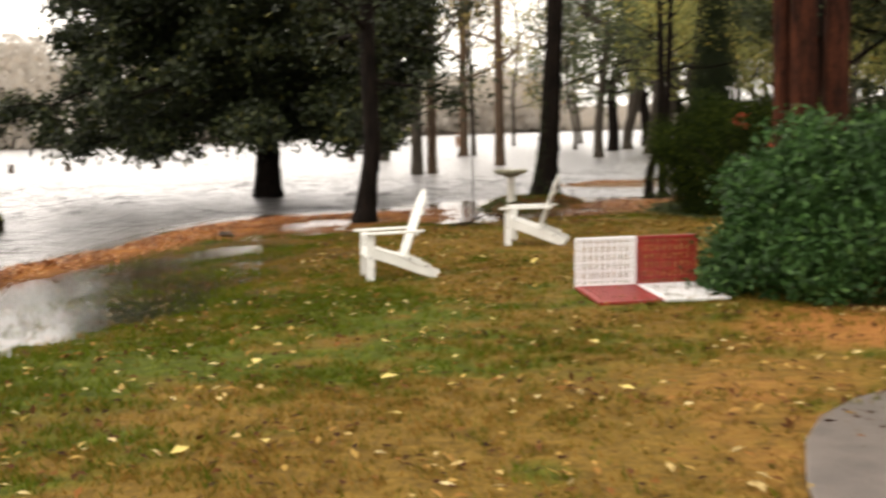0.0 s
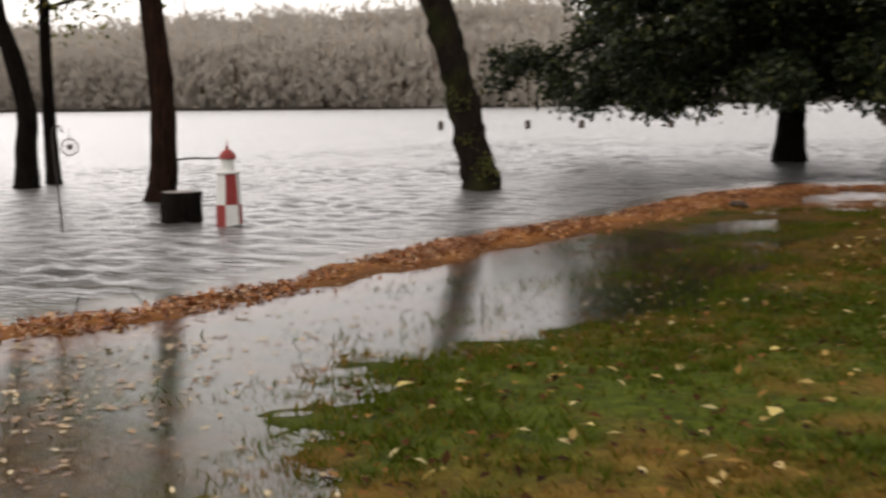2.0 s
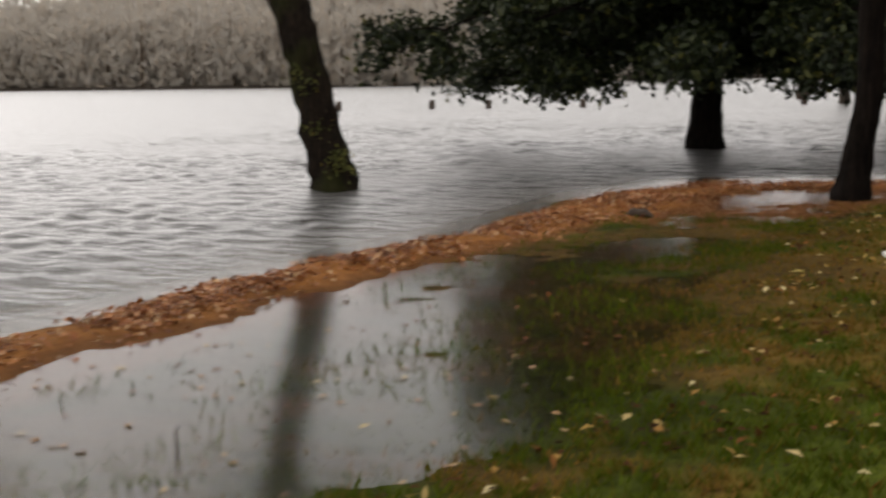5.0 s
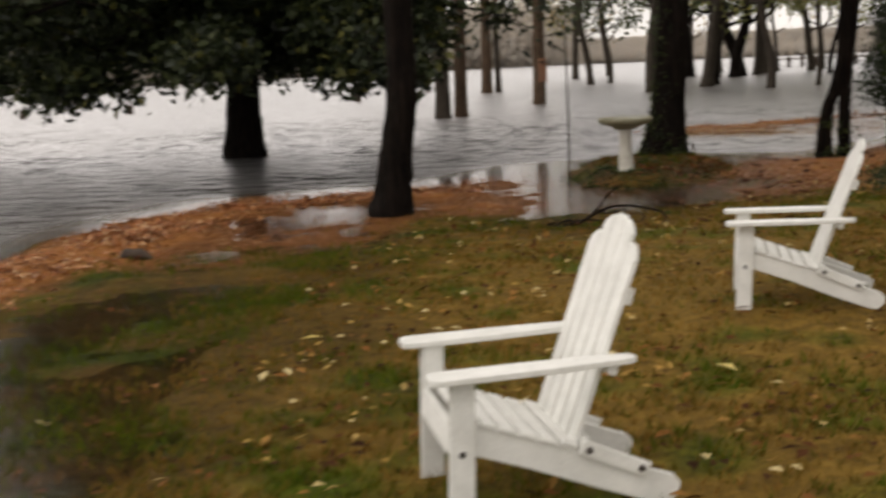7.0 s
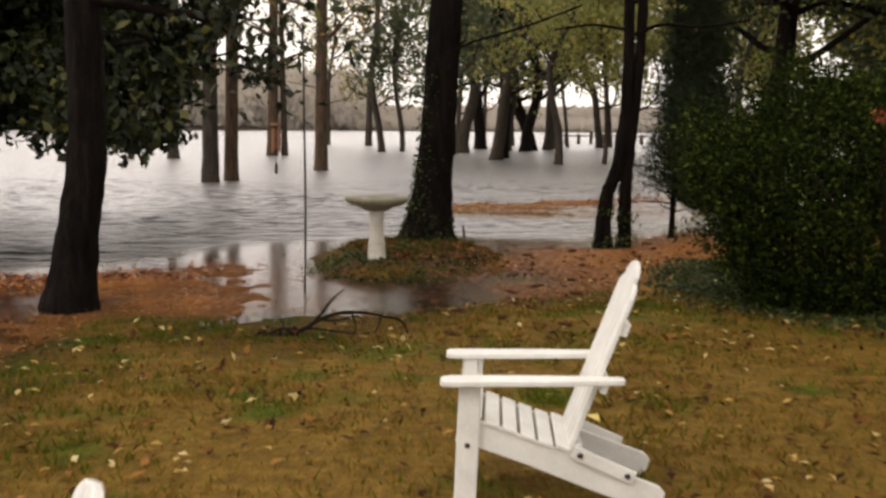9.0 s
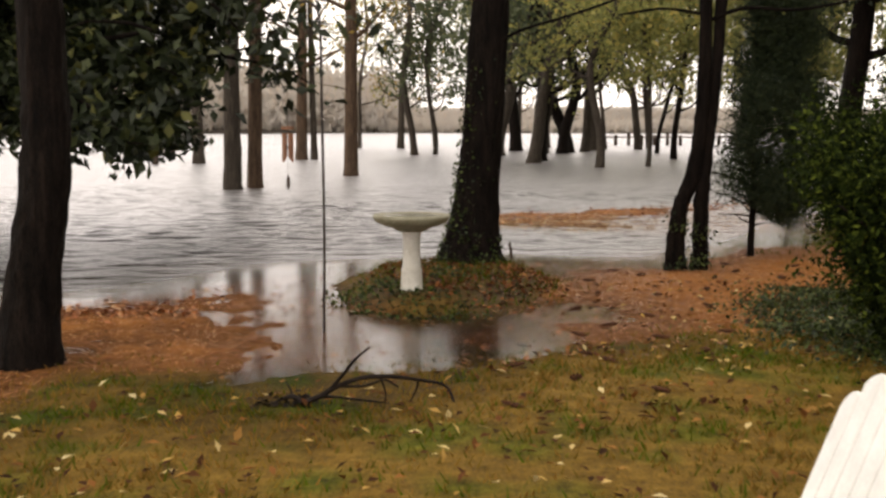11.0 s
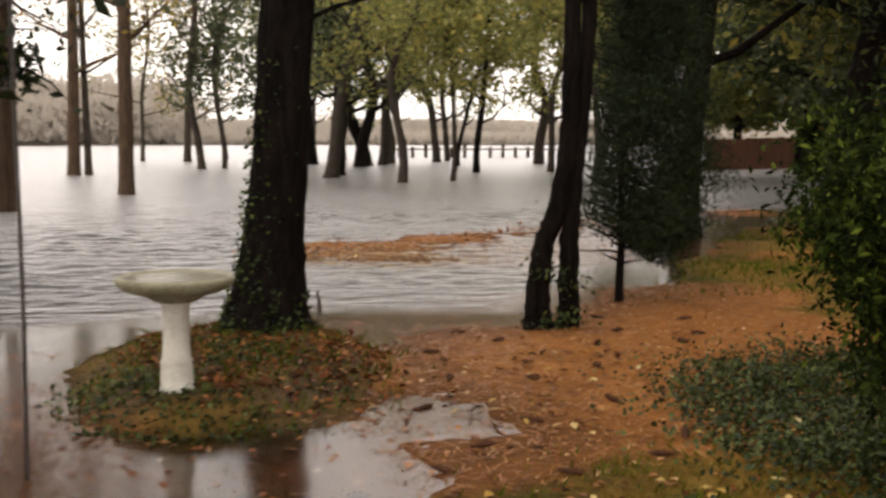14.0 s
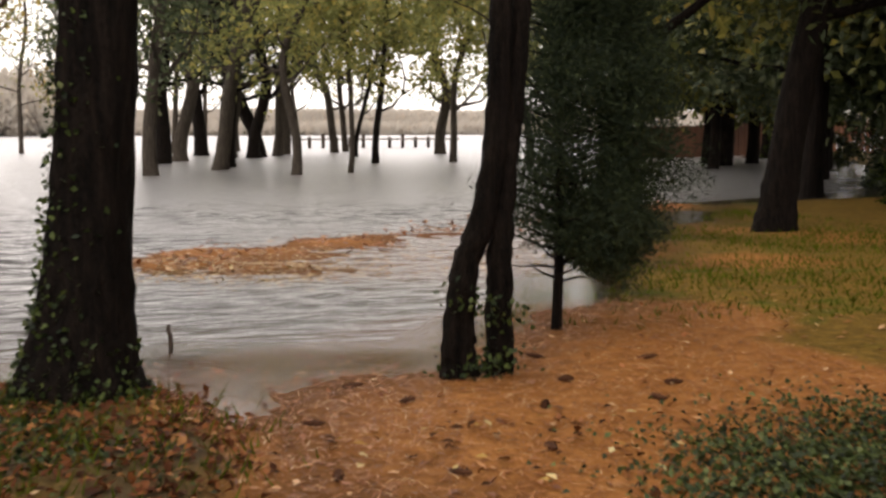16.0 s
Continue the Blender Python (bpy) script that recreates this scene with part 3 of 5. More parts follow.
def tree(name, label, at, path, r, mat, seed, limbs=0, low=3.0, reach=2.5, rise=0.5, twigs=3, leaf=None, per=40, size=(0.1, 0.05), spread=0.45,
         flare=1.5, sides=12, rough=0.05, droop=0.0, group="", base_z=None, taper=0.55, more=(), category="tree", added_canopy=None, wiggle=0.12):
    """A tree: trunk through the path (offsets from its foot), limbs with twigs, leaf clumps about the twigs."""
    rng = np.random.RandomState(seed)
    z0 = gz(*at) if base_z is None else base_z
    root = thing(name, pose(at[0], at[1], z0), label, category, group)
    pts = bezier([(0, 0, -0.45)] + [p for p in path], 7 * len(path) + 1)
    h = pts[:, 2]
    rad = r * (1 - (1 - taper) * np.clip(h / h.max(), 0, 1)) * (1 + (flare - 1) * np.exp(-np.maximum(h, 0) / 0.35))
    pieces, tips = [tube(pts, rad, sides, rng, rough)], []
    for extra, er in more:
        q = bezier(extra, 7 * len(extra))
        pieces.append(tube(q, np.linspace(er, er * 0.6, len(q)), max(7, sides - 3), rng, rough))
    top = h.max()
    for k in range(limbs):
        hh = low + (top - low) * (k + rng.uniform(0, 0.8)) / limbs
        i = int(np.argmin(np.abs(h - hh)))
        a = k * 2.4 + rng.uniform(-0.5, 0.5)
        ln = reach * rng.uniform(0.6, 1.15) * (1 - 0.45 * (hh - low) / max(top - low, 0.1))
        p, rr = limb(pts[i], (math.cos(a), math.sin(a), rng.uniform(0.0, 0.5)), ln, max(0.012, rad[i] * 0.46), rng, rise, 7, wiggle)
        pieces.append(tube(p, rr, 6))
        tips += [p[-1], p[-2]]
        for _ in range(twigs):
            j = rng.randint(2, len(p))
            q, qr = limb(p[j], rng.standard_normal(3) * (1, 1, 0.5) + (p[j] - p[0]) * 0.4 / ln, ln * rng.uniform(0.25, 0.5), rr[j] * 0.6, rng, rise * 0.6 - droop, 5, wiggle)
            pieces.append(tube(q, qr, 5))
            tips += [q[-1], q[2]]
    # added leaf clumps, many out of view, that darken reflections in the water
    if added_canopy:
        c0, c1, cr, cn = added_canopy
        for _ in range(cn):
            q = rng.uniform(0, 1)
            i = int(np.argmin(np.abs(h - (c0 + (c1 - c0) * q))))
            a, ro = rng.uniform(0, 6.28), cr * math.sqrt(rng.uniform(0, 1)) * math.sin(math.pi * (0.15 + 0.75 * q))
            tips.append(np.array((pts[i][0] + ro * math.cos(a), pts[i][1] + ro * math.sin(a), c0 + (c1 - c0) * q)))
    v, f = merge(pieces)
    raw("trunk", v, f, mat, root, smooth=True)
    if leaf and tips:
        c = clumps(tips, per, spread, rng)
        lv, lf = leaf_arrays(c, size[0], size[1], rng, droop=droop)
        raw("crown", lv, lf, leaf, root)
    return root


# ---- trees by the water ----
# clumps high on this trunk are unseen, added so the lake mirrors less sky
leaning = tree("leaning_tree", "leaning dark mossy trunk standing in the flood water", (-9.45, 19.15), [(0, 0, 0), (-0.24, 0, 0.9), (-0.47, 0, 1.9), (-0.76, 0, 2.9), (-1.12, 0, 4.0), (-1.3, 0.1, 5.4), (-1.4, 0.2, 8)],
               0.29, BARK_MOSS, 11, limbs=7, low=4.2, reach=2.2, rise=0.6, leaf=LEAF_AUTUMN, per=26, size=(0.15, 0.085), flare=1.25, taper=0.8, sides=20, rough=0.15, base_z=0.0, added_canopy=(5.2, 8.5, 2.8, 110),
               more=[([(-0.62, 0, 2.7), (-0.95, 0.05, 3.1), (-1.1, 0.1, 3.7), (-1.2, 0.1, 5.0)], 0.07)])
rng = np.random.RandomState(5)
c = clumps([(-9.2, 18.95, 0.35), (-9.25, 18.93, 0.5), (-9.75, 18.92, 1.5), (-9.85, 18.95, 1.7), (-9.6, 18.9, 0.9)], 60, 0.11, rng)
v, f = leaf_arrays(c - np.array([-9.45, 19.15, 0.0]), 0.07, 0.045, rng)
raw("vine", v, f, LEAF_AUTUMN, leaning, "green vine leaves on the bark")

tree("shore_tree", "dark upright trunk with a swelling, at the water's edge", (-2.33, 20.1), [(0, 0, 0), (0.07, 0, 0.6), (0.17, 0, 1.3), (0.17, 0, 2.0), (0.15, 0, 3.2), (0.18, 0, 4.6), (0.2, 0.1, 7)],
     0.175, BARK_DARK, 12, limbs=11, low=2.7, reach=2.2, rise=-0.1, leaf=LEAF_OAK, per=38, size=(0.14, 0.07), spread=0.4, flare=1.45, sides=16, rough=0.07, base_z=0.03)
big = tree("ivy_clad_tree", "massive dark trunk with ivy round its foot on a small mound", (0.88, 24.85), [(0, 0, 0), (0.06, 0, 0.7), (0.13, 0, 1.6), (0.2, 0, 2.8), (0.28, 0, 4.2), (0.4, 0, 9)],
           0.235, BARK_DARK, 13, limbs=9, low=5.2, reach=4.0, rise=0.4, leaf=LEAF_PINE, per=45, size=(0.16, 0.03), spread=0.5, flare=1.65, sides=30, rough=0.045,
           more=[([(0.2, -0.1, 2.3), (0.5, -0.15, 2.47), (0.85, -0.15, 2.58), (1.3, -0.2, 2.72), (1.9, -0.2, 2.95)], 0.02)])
rng = np.random.RandomState(6)
zz = rng.uniform(0.0, 1.0, 900) ** 4.5 * 2.2
aa = rng.normal(3.6, 0.75, 900) + 1.6 * rng.uniform(0, 1, 900) * (zz < 0.35)
rr = 0.238 * (1 - 0.05 * zz) * (1 + 0.65 * np.exp(-zz / 0.35)) + rng.uniform(-0.01, 0.03, 900)
c = np.stack([rr * np.cos(aa) + 0.08 * zz, rr * np.sin(aa), zz], -1)
v, f = leaf_arrays(c, 0.045, 0.036, rng)
raw("ivy", v, f, LEAF_IVY, big, "dark green ivy climbing the bark")

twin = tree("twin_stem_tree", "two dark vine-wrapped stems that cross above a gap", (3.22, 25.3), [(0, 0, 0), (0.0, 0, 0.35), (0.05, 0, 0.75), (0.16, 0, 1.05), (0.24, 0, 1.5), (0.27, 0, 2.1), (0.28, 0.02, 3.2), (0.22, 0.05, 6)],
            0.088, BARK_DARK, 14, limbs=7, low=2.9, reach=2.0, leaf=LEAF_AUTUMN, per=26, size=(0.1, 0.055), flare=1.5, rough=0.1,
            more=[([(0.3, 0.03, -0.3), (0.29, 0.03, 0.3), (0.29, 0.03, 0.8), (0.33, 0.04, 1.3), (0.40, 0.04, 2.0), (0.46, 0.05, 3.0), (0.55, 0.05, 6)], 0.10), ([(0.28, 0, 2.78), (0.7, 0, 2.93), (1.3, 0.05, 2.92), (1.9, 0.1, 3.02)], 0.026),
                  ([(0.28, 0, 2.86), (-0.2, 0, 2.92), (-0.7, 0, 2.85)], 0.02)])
rng = np.random.RandomState(7)
c = clumps([(0.0, -0.02, 0.06), (0.18, -0.05, 0.08), (0.3, -0.02, 0.1), (0.3, -0.02, 0.4), (0.05, -0.02, 0.5)], 70, 0.09, rng)
v, f = leaf_arrays(c, 0.05, 0.04, rng)
raw("ivy", v, f, LEAF_IVY, twin)

# broad evergreen with boughs that hang to the water
OX, OY = -6.85, 29.6
rng = np.random.RandomState(21)
oak = thing("evergreen_tree", pose(OX, OY, 0), "broad dark evergreen with low boughs over the flood water", "tree")
pts = bezier([(0, 0, -0.5), (0, 0, 0), (0.02, 0, 0.8), (0.06, 0, 2), (0.1, 0, 4), (0.1, 0, 9)], 30)
rad = 0.33 * (1 - 0.05 * np.maximum(pts[:, 2], 0)) * (1 + 0.42 * np.exp(-np.maximum(pts[:, 2], 0) / 0.4))
pieces, ends = [tube(pts, rad, 18, rng, 0.06)], []
for k in range(46):
    a = k * 2.39996
    h0 = 1.9 + 6.5 * (k / 46)
    ln = 5.6 * math.sqrt(max(0.1, 1 - ((h0 - 3.2) / 6.5) ** 2)) * rng.uniform(0.8, 1.05)
    p, r = limb((0.08, 0, h0), (math.cos(a), math.sin(a), 0.35 if k > 15 else 0.22), ln, 0.1, rng, -0.6 if k < 22 else 0.1, 8, 0.09)
    p[:, 2] = np.maximum(p[:, 2], 1.55 + 0.1 * rng.uniform(0, 1))
    pieces.append(tube(p, r, 6))
    ends += [p[i] for i in (3, 4, 5, 6, 7)]
    for _ in range(5):
        j = rng.randint(3, 8)
        q, qr = limb(p[j], rng.standard_normal(3) * (1, 1, 0.4) + (p[j] - p[0]) * 0.12, rng.uniform(0.7, 1.6), 0.03, rng, -0.55, 5)
        q[:, 2] = np.maximum(q[:, 2], 1.45)
        pieces.append(tube(q, qr, 5))
        ends += [q[2], q[-1]]
v, f = merge(pieces)
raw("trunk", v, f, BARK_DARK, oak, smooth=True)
ends = np.array(ends)
fill = rng.standard_normal((640, 3))
fill /= np.linalg.norm(fill, axis=1)[:, None]
ends = np.concatenate([ends, fill * rng.uniform(0.4, 0.97, (640, 1)) * (5.5, 5.4, 3.5) + (0, 0, 4.9)])
ends[:, :2] *= np.stack([np.where(ends[:, 0] < 0, 1.1, 0.95), np.full(len(ends), 0.92)], -1)
ends[:, 2] = np.maximum(ends[:, 2], 1.45 + 0.25 * rng.standard_normal(len(ends)))
ends = ends[rng.uniform(0, 1, len(ends)) > 0.08 + 0.26 * (ends[:, 0] > 1.2)]
c = clumps(ends, 150, 0.24, rng, 0.75)
c = c[c[:, 2] > 0.95]
v, f = leaf_arrays(c, 0.20, 0.11, rng, droop=0.15)
raw("crown", v, f, LEAF_OAK, oak)

# trunks standing in the lake on the left of the lighthouse
# upper crowns of these trunks stay out of view, added to dull the near water
tree("lake_tree", "straight dark trunk with red-brown patches in the water", (-13.2, 14.98), [(0, 0, 0), (0.12, 0, 0.7), (0.1, 0, 2), (-0.05, 0, 3.4), (-0.2, 0, 5), (-0.3, 0, 9)], 0.225, BARK_BROWN, 31,
     limbs=6, low=4.5, reach=2.2, leaf=LEAF_AUTUMN, per=26, size=(0.15, 0.085), added_canopy=(5.0, 8.5, 2.5, 50), flare=1.25, sides=14, rough=0.06, base_z=0,
     more=[([(0.1, 0.0, 0.66), (0.45, 0.3, 0.70), (0.66, 0.47, 0.69), (0.84, 0.62, 0.705)], 0.02)])
tree("lake_tree", "dark trunk bending over the flood water", (-19.15, 15.6), [(0, 0, 0), (-0.2, -0.1, 1.1), (-0.36, -0.2, 2.2), (-0.7, -0.3, 2.85), (-1.2, -0.4, 3.6), (-2.0, -0.4, 7)], 0.19, BARK_DARK, 32,
     limbs=6, low=4.0, reach=2.6, rise=-0.3, leaf=LEAF_AUTUMN, per=20, size=(0.17, 0.095), added_canopy=(4.8, 7.6, 3.0, 85), flare=1.2, base_z=0,
     more=[([(-0.46, -0.1, -0.4), (-0.62, -0.1, 0.7), (-0.9, -0.2, 1.7), (-1.22, -0.2, 2.8), (-2.1, -0.2, 6)], 0.19)])
tree("lake_tree", "dark trunk curving upward from the flood water", (-18.0, 16.15), [(0, 0, 0), (0.05, 0, 0.8), (0.12, 0, 1.5), (-0.1, -0.1, 2.6), (-0.38, -0.2, 3.6), (-0.6, -0.3, 7)], 0.21, BARK_DARK, 33,
     limbs=6, low=3.6, reach=2.4, rise=-0.2, leaf=LEAF_AUTUMN, per=20, size=(0.17, 0.095), added_canopy=(4.8, 7.6, 3.0, 85), flare=1.3, base_z=0)
tree("lake_tree", "slim dark trunk standing in the flood water", (-18.35, 17.1), [(0, 0, 0), (-0.04, 0, 1.2), (-0.04, 0, 2.6), (0.0, 0, 4), (0.1, 0, 7)], 0.145, BARK_DARK, 34,
     limbs=6, low=3.4, reach=2.2, rise=-0.3, leaf=LEAF_AUTUMN, per=20, size=(0.17, 0.095), added_canopy=(4.8, 7.6, 3.0, 85), flare=1.2, base_z=0)

# flooded grove beyond the evergreen
# fourth tree onward gets an added overhead crown that greys the water below
for i, (x, y, r, mat, lean) in enumerate([(-4.6, 42.5, 0.23, BARK_GREY, 0.0), (-4.15, 43.3, 0.2, BARK_TAN, 0.02), (-2.1, 51, 0.23, BARK_TAN, 0.01), (-5.7, 69.6, 0.28, BARK_TAN, 0.02), (-5.1, 69.8, 0.17, BARK_GREY, -0.03),
                                          (-9.5, 63.4, 0.25, BARK_GREY, -0.04)]):
    tree("flooded_tree", "bare grey-brown trunk standing in the flooded grove", (x, y), [(0, 0, 0), (lean, 0, 1.5), (lean * 3, 0, 4), (lean * 5, 0, 8), (lean * 7, 0, 16)], r, mat, 40 + i,
         limbs=9, low=4.0, reach=3.2, leaf=(LEAF_OAK if i < 2 else LEAF_YELLOW), per=34 if i < 2 else 16, size=(0.20, 0.11), spread=0.5, flare=1.2, sides=10, base_z=0, group="flooded grove", added_canopy=None if i < 3 else (8.0, 11.0, 3.2, 60))
FAR_TREES = [(5.7, 68, 0.34, 0.06), (7.35, 59.2, 0.15, 0.0), (9.5, 60.3, 0.09, 0.05), (12.9, 71.5, 0.15, 0.02), (21.2, 90, 0.3, 0.0), (5.2, 64.8, 0.26, 0.16), (9.3, 86, 0.34, -0.22), (10.6, 88, 0.25, 0.1), (7.4, 84, 0.36, 0.03),
             (8.6, 83, 0.3, 0.1), (-0.3, 79, 0.17, -0.12), (0.9, 80.4, 0.12, 0.0), (3.4, 74, 0.32, 0.03), (4.4, 78, 0.3, 0.08), (2.4, 60, 0.22, -0.03), (6.3, 90, 0.36, -0.05), (11.6, 92, 0.3, 0.06), (15.5, 96, 0.24, -0.1), (14.5, 84, 0.12, 0.1), (23.5, 84, 0.2, 0.05), (15.2, 60, 0.14, 0.06), (18.5, 66, 0.16, -0.04), (16.8, 72, 0.15, 0.03)]
# added crowns: partly visible foliage, partly unseen mass to darken the grove's reflection
for i, (x, y, r, lean) in enumerate(FAR_TREES):
    green = i in (2, 3, 4, 17, 18, 19, 20, 21, 22)
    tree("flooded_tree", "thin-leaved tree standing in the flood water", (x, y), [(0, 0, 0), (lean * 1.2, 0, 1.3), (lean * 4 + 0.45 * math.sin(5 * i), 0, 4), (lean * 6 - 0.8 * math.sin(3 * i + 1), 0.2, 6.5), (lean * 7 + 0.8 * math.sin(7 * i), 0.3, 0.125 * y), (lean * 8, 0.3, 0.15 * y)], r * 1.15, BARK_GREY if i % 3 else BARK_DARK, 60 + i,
         limbs=11, low=2.2 if green else 3.0, reach=4.2, rise=1.6, twigs=4, leaf=LEAF_GROVE_HAZE if green or (i % 2 and i != 11) else LEAF_PINE, per=20 if green else 10, size=(0.30, 0.17), spread=0.38, flare=1.25, sides=9, base_z=0, group="flooded grove", added_canopy=(y * (0.045 if i in (10, 11, 14) else 0.08 + 0.025 * math.sin(2.3 * i)), 0.145 * y, 2.6 if i in (10, 11, 14) else 4.4, 70 if x < 10 else 100), wiggle=0.3)

# bare hazy trees further back in the flood
rng = np.random.RandomState(401)
for i in range(8):
    x, y = -5 + 3.1 * i + rng.uniform(-0.8, 0.8), 96 + rng.uniform(0, 14)
    bend = rng.uniform(-0.25, 0.25)
    tree("flooded_tree", "slim bare tree far out in the flooded grove", (x, y), [(0, 0, 0), (bend, 0, 2), (bend * 3, 0, 5), (bend * 4 + 0.5, 0.2, 9), (bend * 5, 0.2, 13)], rng.uniform(0.14, 0.26), BARK_GREY, 410 + i,
         limbs=13, low=2.5, reach=4.6, rise=1.5, twigs=5, leaf=(LEAF_GROVE_HAZE, LEAF_YELLOW, LEAF_PINE)[i % 3], per=5, size=(0.34, 0.2), spread=0.5, flare=1.2, sides=8, base_z=0, group="flooded grove", wiggle=0.3)

# pines and dark woods east of the lawn
tree("pine_clump", "red-brown pine trunks in a clump behind the shrubs", (4.6, 13.9), [(0, 0, 0), (0, 0, 2), (0.0, 0, 5), (0.05, 0, 9)], 0.2, BARK_RED, 91, limbs=8, low=4.6, reach=3.0, leaf=LEAF_PINE, per=40, size=(0.18, 0.02),
     flare=1.2, sides=14, rough=0.08, more=[([(0.42, 0.1, -0.4), (0.42, 0.1, 2), (0.46, 0.1, 5), (0.5, 0.1, 9)], 0.19), ([(-0.22, 0.12, -0.4), (-0.24, 0.12, 2), (-0.27, 0.12, 5), (-0.3, 0.1, 9)], 0.14)])
tree("leaning_pine", "dark trunk leaning over the flooded edge of the woods", (10.85, 34.0), [(0, 0, 0), (0.1, 0, 0.8), (0.35, 0, 2.2), (0.7, 0, 4), (1.2, 0, 9)], 0.27, BARK_DARK, 92, limbs=15, low=2.9, reach=4.4, leaf=LEAF_WOOD, per=70,
     size=(0.22, 0.08), flare=1.3, rough=0.06, sides=14)
tree("pine", "tall dark pine trunk at the edge of the woods", (8.35, 34.6), [(0, 0, 0), (0.15, 0, 2), (0.35, 0, 4), (0.7, 0, 9)], 0.25, BARK_DARK, 93, limbs=15, low=2.7, reach=4.2, leaf=LEAF_WOOD, per=70, size=(0.22, 0.08), rough=0.06)
WOODS = [(26.2, 63.2, 0.42), (28.9, 65.4, 0.3), (17.0, 42.5, 0.28), (19.5, 47, 0.24), (22.5, 50.5, 0.3), (26, 56, 0.3), (15.5, 36.5, 0.26), (20.5, 41, 0.3), (24.5, 46, 0.26), (29, 60, 0.32), (33, 68, 0.32), (30, 52, 0.3), (36, 76, 0.34), (40, 88, 0.34), (27, 66, 0.3), (24, 60, 0.22),
         (14.5, 29, 0.28), (13, 24.5, 0.25), (16, 26, 0.3), (11.5, 20, 0.24), (11, 15.5, 0.3), (16, 32, 0.2), (46, 96, 0.34), (34, 88, 0.3), (20, 33, 0.3), (17.5, 37, 0.3), (22, 38, 0.3), (27, 44, 0.3), (33, 54, 0.34), (19, 28, 0.3), (15, 21, 0.3), (38, 64, 0.34)]
for i, (x, y, r) in enumerate(WOODS):
    tree("pine", "tall dark pine in the woods along the shore", (x, y), [(0, 0, 0), (0.1, 0, 2), (0.2 * (i % 3 - 1), 0.1, 5), (0.4 * (i % 3 - 1), 0.2, 13)], r, BARK_DARK, 110 + i, limbs=13, low=2.6, reach=4.2, rise=0.3, twigs=4,
         leaf=(LEAF_PINE, LEAF_WOOD, LEAF_AUTUMN)[(i * 2 + i // 3) % 3], per=80 if y > 36 else 110 if y > 30 else 45, size=(0.14 + 0.0045 * y, 0.07 + 0.0025 * y), spread=0.65, flare=1.2, sides=9, group="woods along the shore")

# young cedar
rng = np.random.RandomState(141)
cedar = thing("cedar", pose(4.5, 26.85, gz(4.5, 26.85)), "slender dark young cedar rising from pine straw", "tree")
pts = bezier([(0, 0, -0.3), (0, 0, 0), (0.02, 0, 1), (0.0, 0, 2.5), (0.02, 0, 5.0)], 20)
pieces, ends = [tube(pts, np.linspace(0.062, 0.012, 20), 8, rng, 0.05)], []
for k in range(150):
    h0 = 0.38 + 4.5 * (k / 150)
    a = k * 2.39996
    ln = 0.60 * min(1.0, (h0 - 0.05) / 0.7) * (1 - 0.85 * max(0, (h0 - 1.3) / 3.3)) * rng.uniform(0.65, 1.2)
    p, r = limb((0.0, 0, h0), (math.cos(a), math.sin(a), 0.25), ln, 0.014, rng, 0.25, 5)
    pieces.append(tube(p, r, 4))
    ends += [p[2], p[3], p[4], p[4]]
v, f = merge(pieces)
raw("trunk", v, f, BARK_DARK, cedar, smooth=True)
ends += [np.array((rng.uniform(-0.1, 0.42), rng.uniform(-0.3, 0.3), rng.uniform(0.3, 0.95))) for _ in range(70)]
c = clumps(ends, 170, 0.125, rng, 1.0)
c[:, 0] = c[:, 0] * 1.0 + 0.31 * np.clip((c[:, 2] - 0.3) / 0.5, 0, 1)
c = c[c[:, 2] > 0.62 - 0.6 * np.clip(c[:, 0] + 0.1, 0, 0.6) + 0.2 * rng.uniform(0, 1, len(c))]
v, f = leaf_arrays(c, 0.085, 0.011, rng, droop=-0.2)
raw("crown", v, f, LEAF_CEDAR, cedar)


# ---- shrubs ----
def shrub(name, label, at, radii, top, mat, seed, count, size, skirt=0.15, under=1.0, full=1.0):
    rng = np.random.RandomState(seed)
    root = thing(name, pose(at[0], at[1], gz(*at)), label, "shrub")
    pieces = []
    for k in range(16):
        a = rng.uniform(0, 6.28)
        p, r = limb((0.25 * math.cos(a) * radii[0], 0.25 * math.sin(a) * radii[1], -0.05), (math.cos(a) * 0.7, math.sin(a) * 0.7, 1), top * 0.85, 0.03, rng, 0.2)
        pieces.append(tube(p, r, 6))
    v, f = merge(pieces)
    raw("stem", v, f, TWIG, root, smooth=True)
    n = count // 26
    d = rng.standard_normal((n, 3))
    d[:, 2] = np.abs(d[:, 2]) * 1.0 - 0.12
    d /= np.linalg.norm(d, axis=1)[:, None]
    lump = 1 + 0.10 * np.sin(5 * d[:, 0] + 1) * np.cos(4 * d[:, 1] + 2) + 0.06 * np.sin(11 * d[:, 0] + 7 * d[:, 2]) + 0.05 * rng.standard_normal(n)
    k = lump * rng.uniform(0.62, 1.0, n) ** 0.4
    cen = np.stack([d[:, 0] * radii[0] * k, d[:, 1] * radii[1] * k, skirt + np.where(d[:, 2] > 0, np.abs(d[:, 2]) ** full, np.maximum(d[:, 2], -0.1)) * (top - skirt) * k], -1)
    cen[:, :2] *= (under + (1 - under) * np.clip(cen[:, 2] / (0.6 * top), 0, 1))[:, None]
    c = clumps(cen, 26, 0.085, rng, 0.9)
    c[:, 2] = np.maximum(c[:, 2], 0.03)
    v, f = leaf_arrays(c, size[0], size[1], rng)
    raw("foliage", v, f, mat, root)
    return root


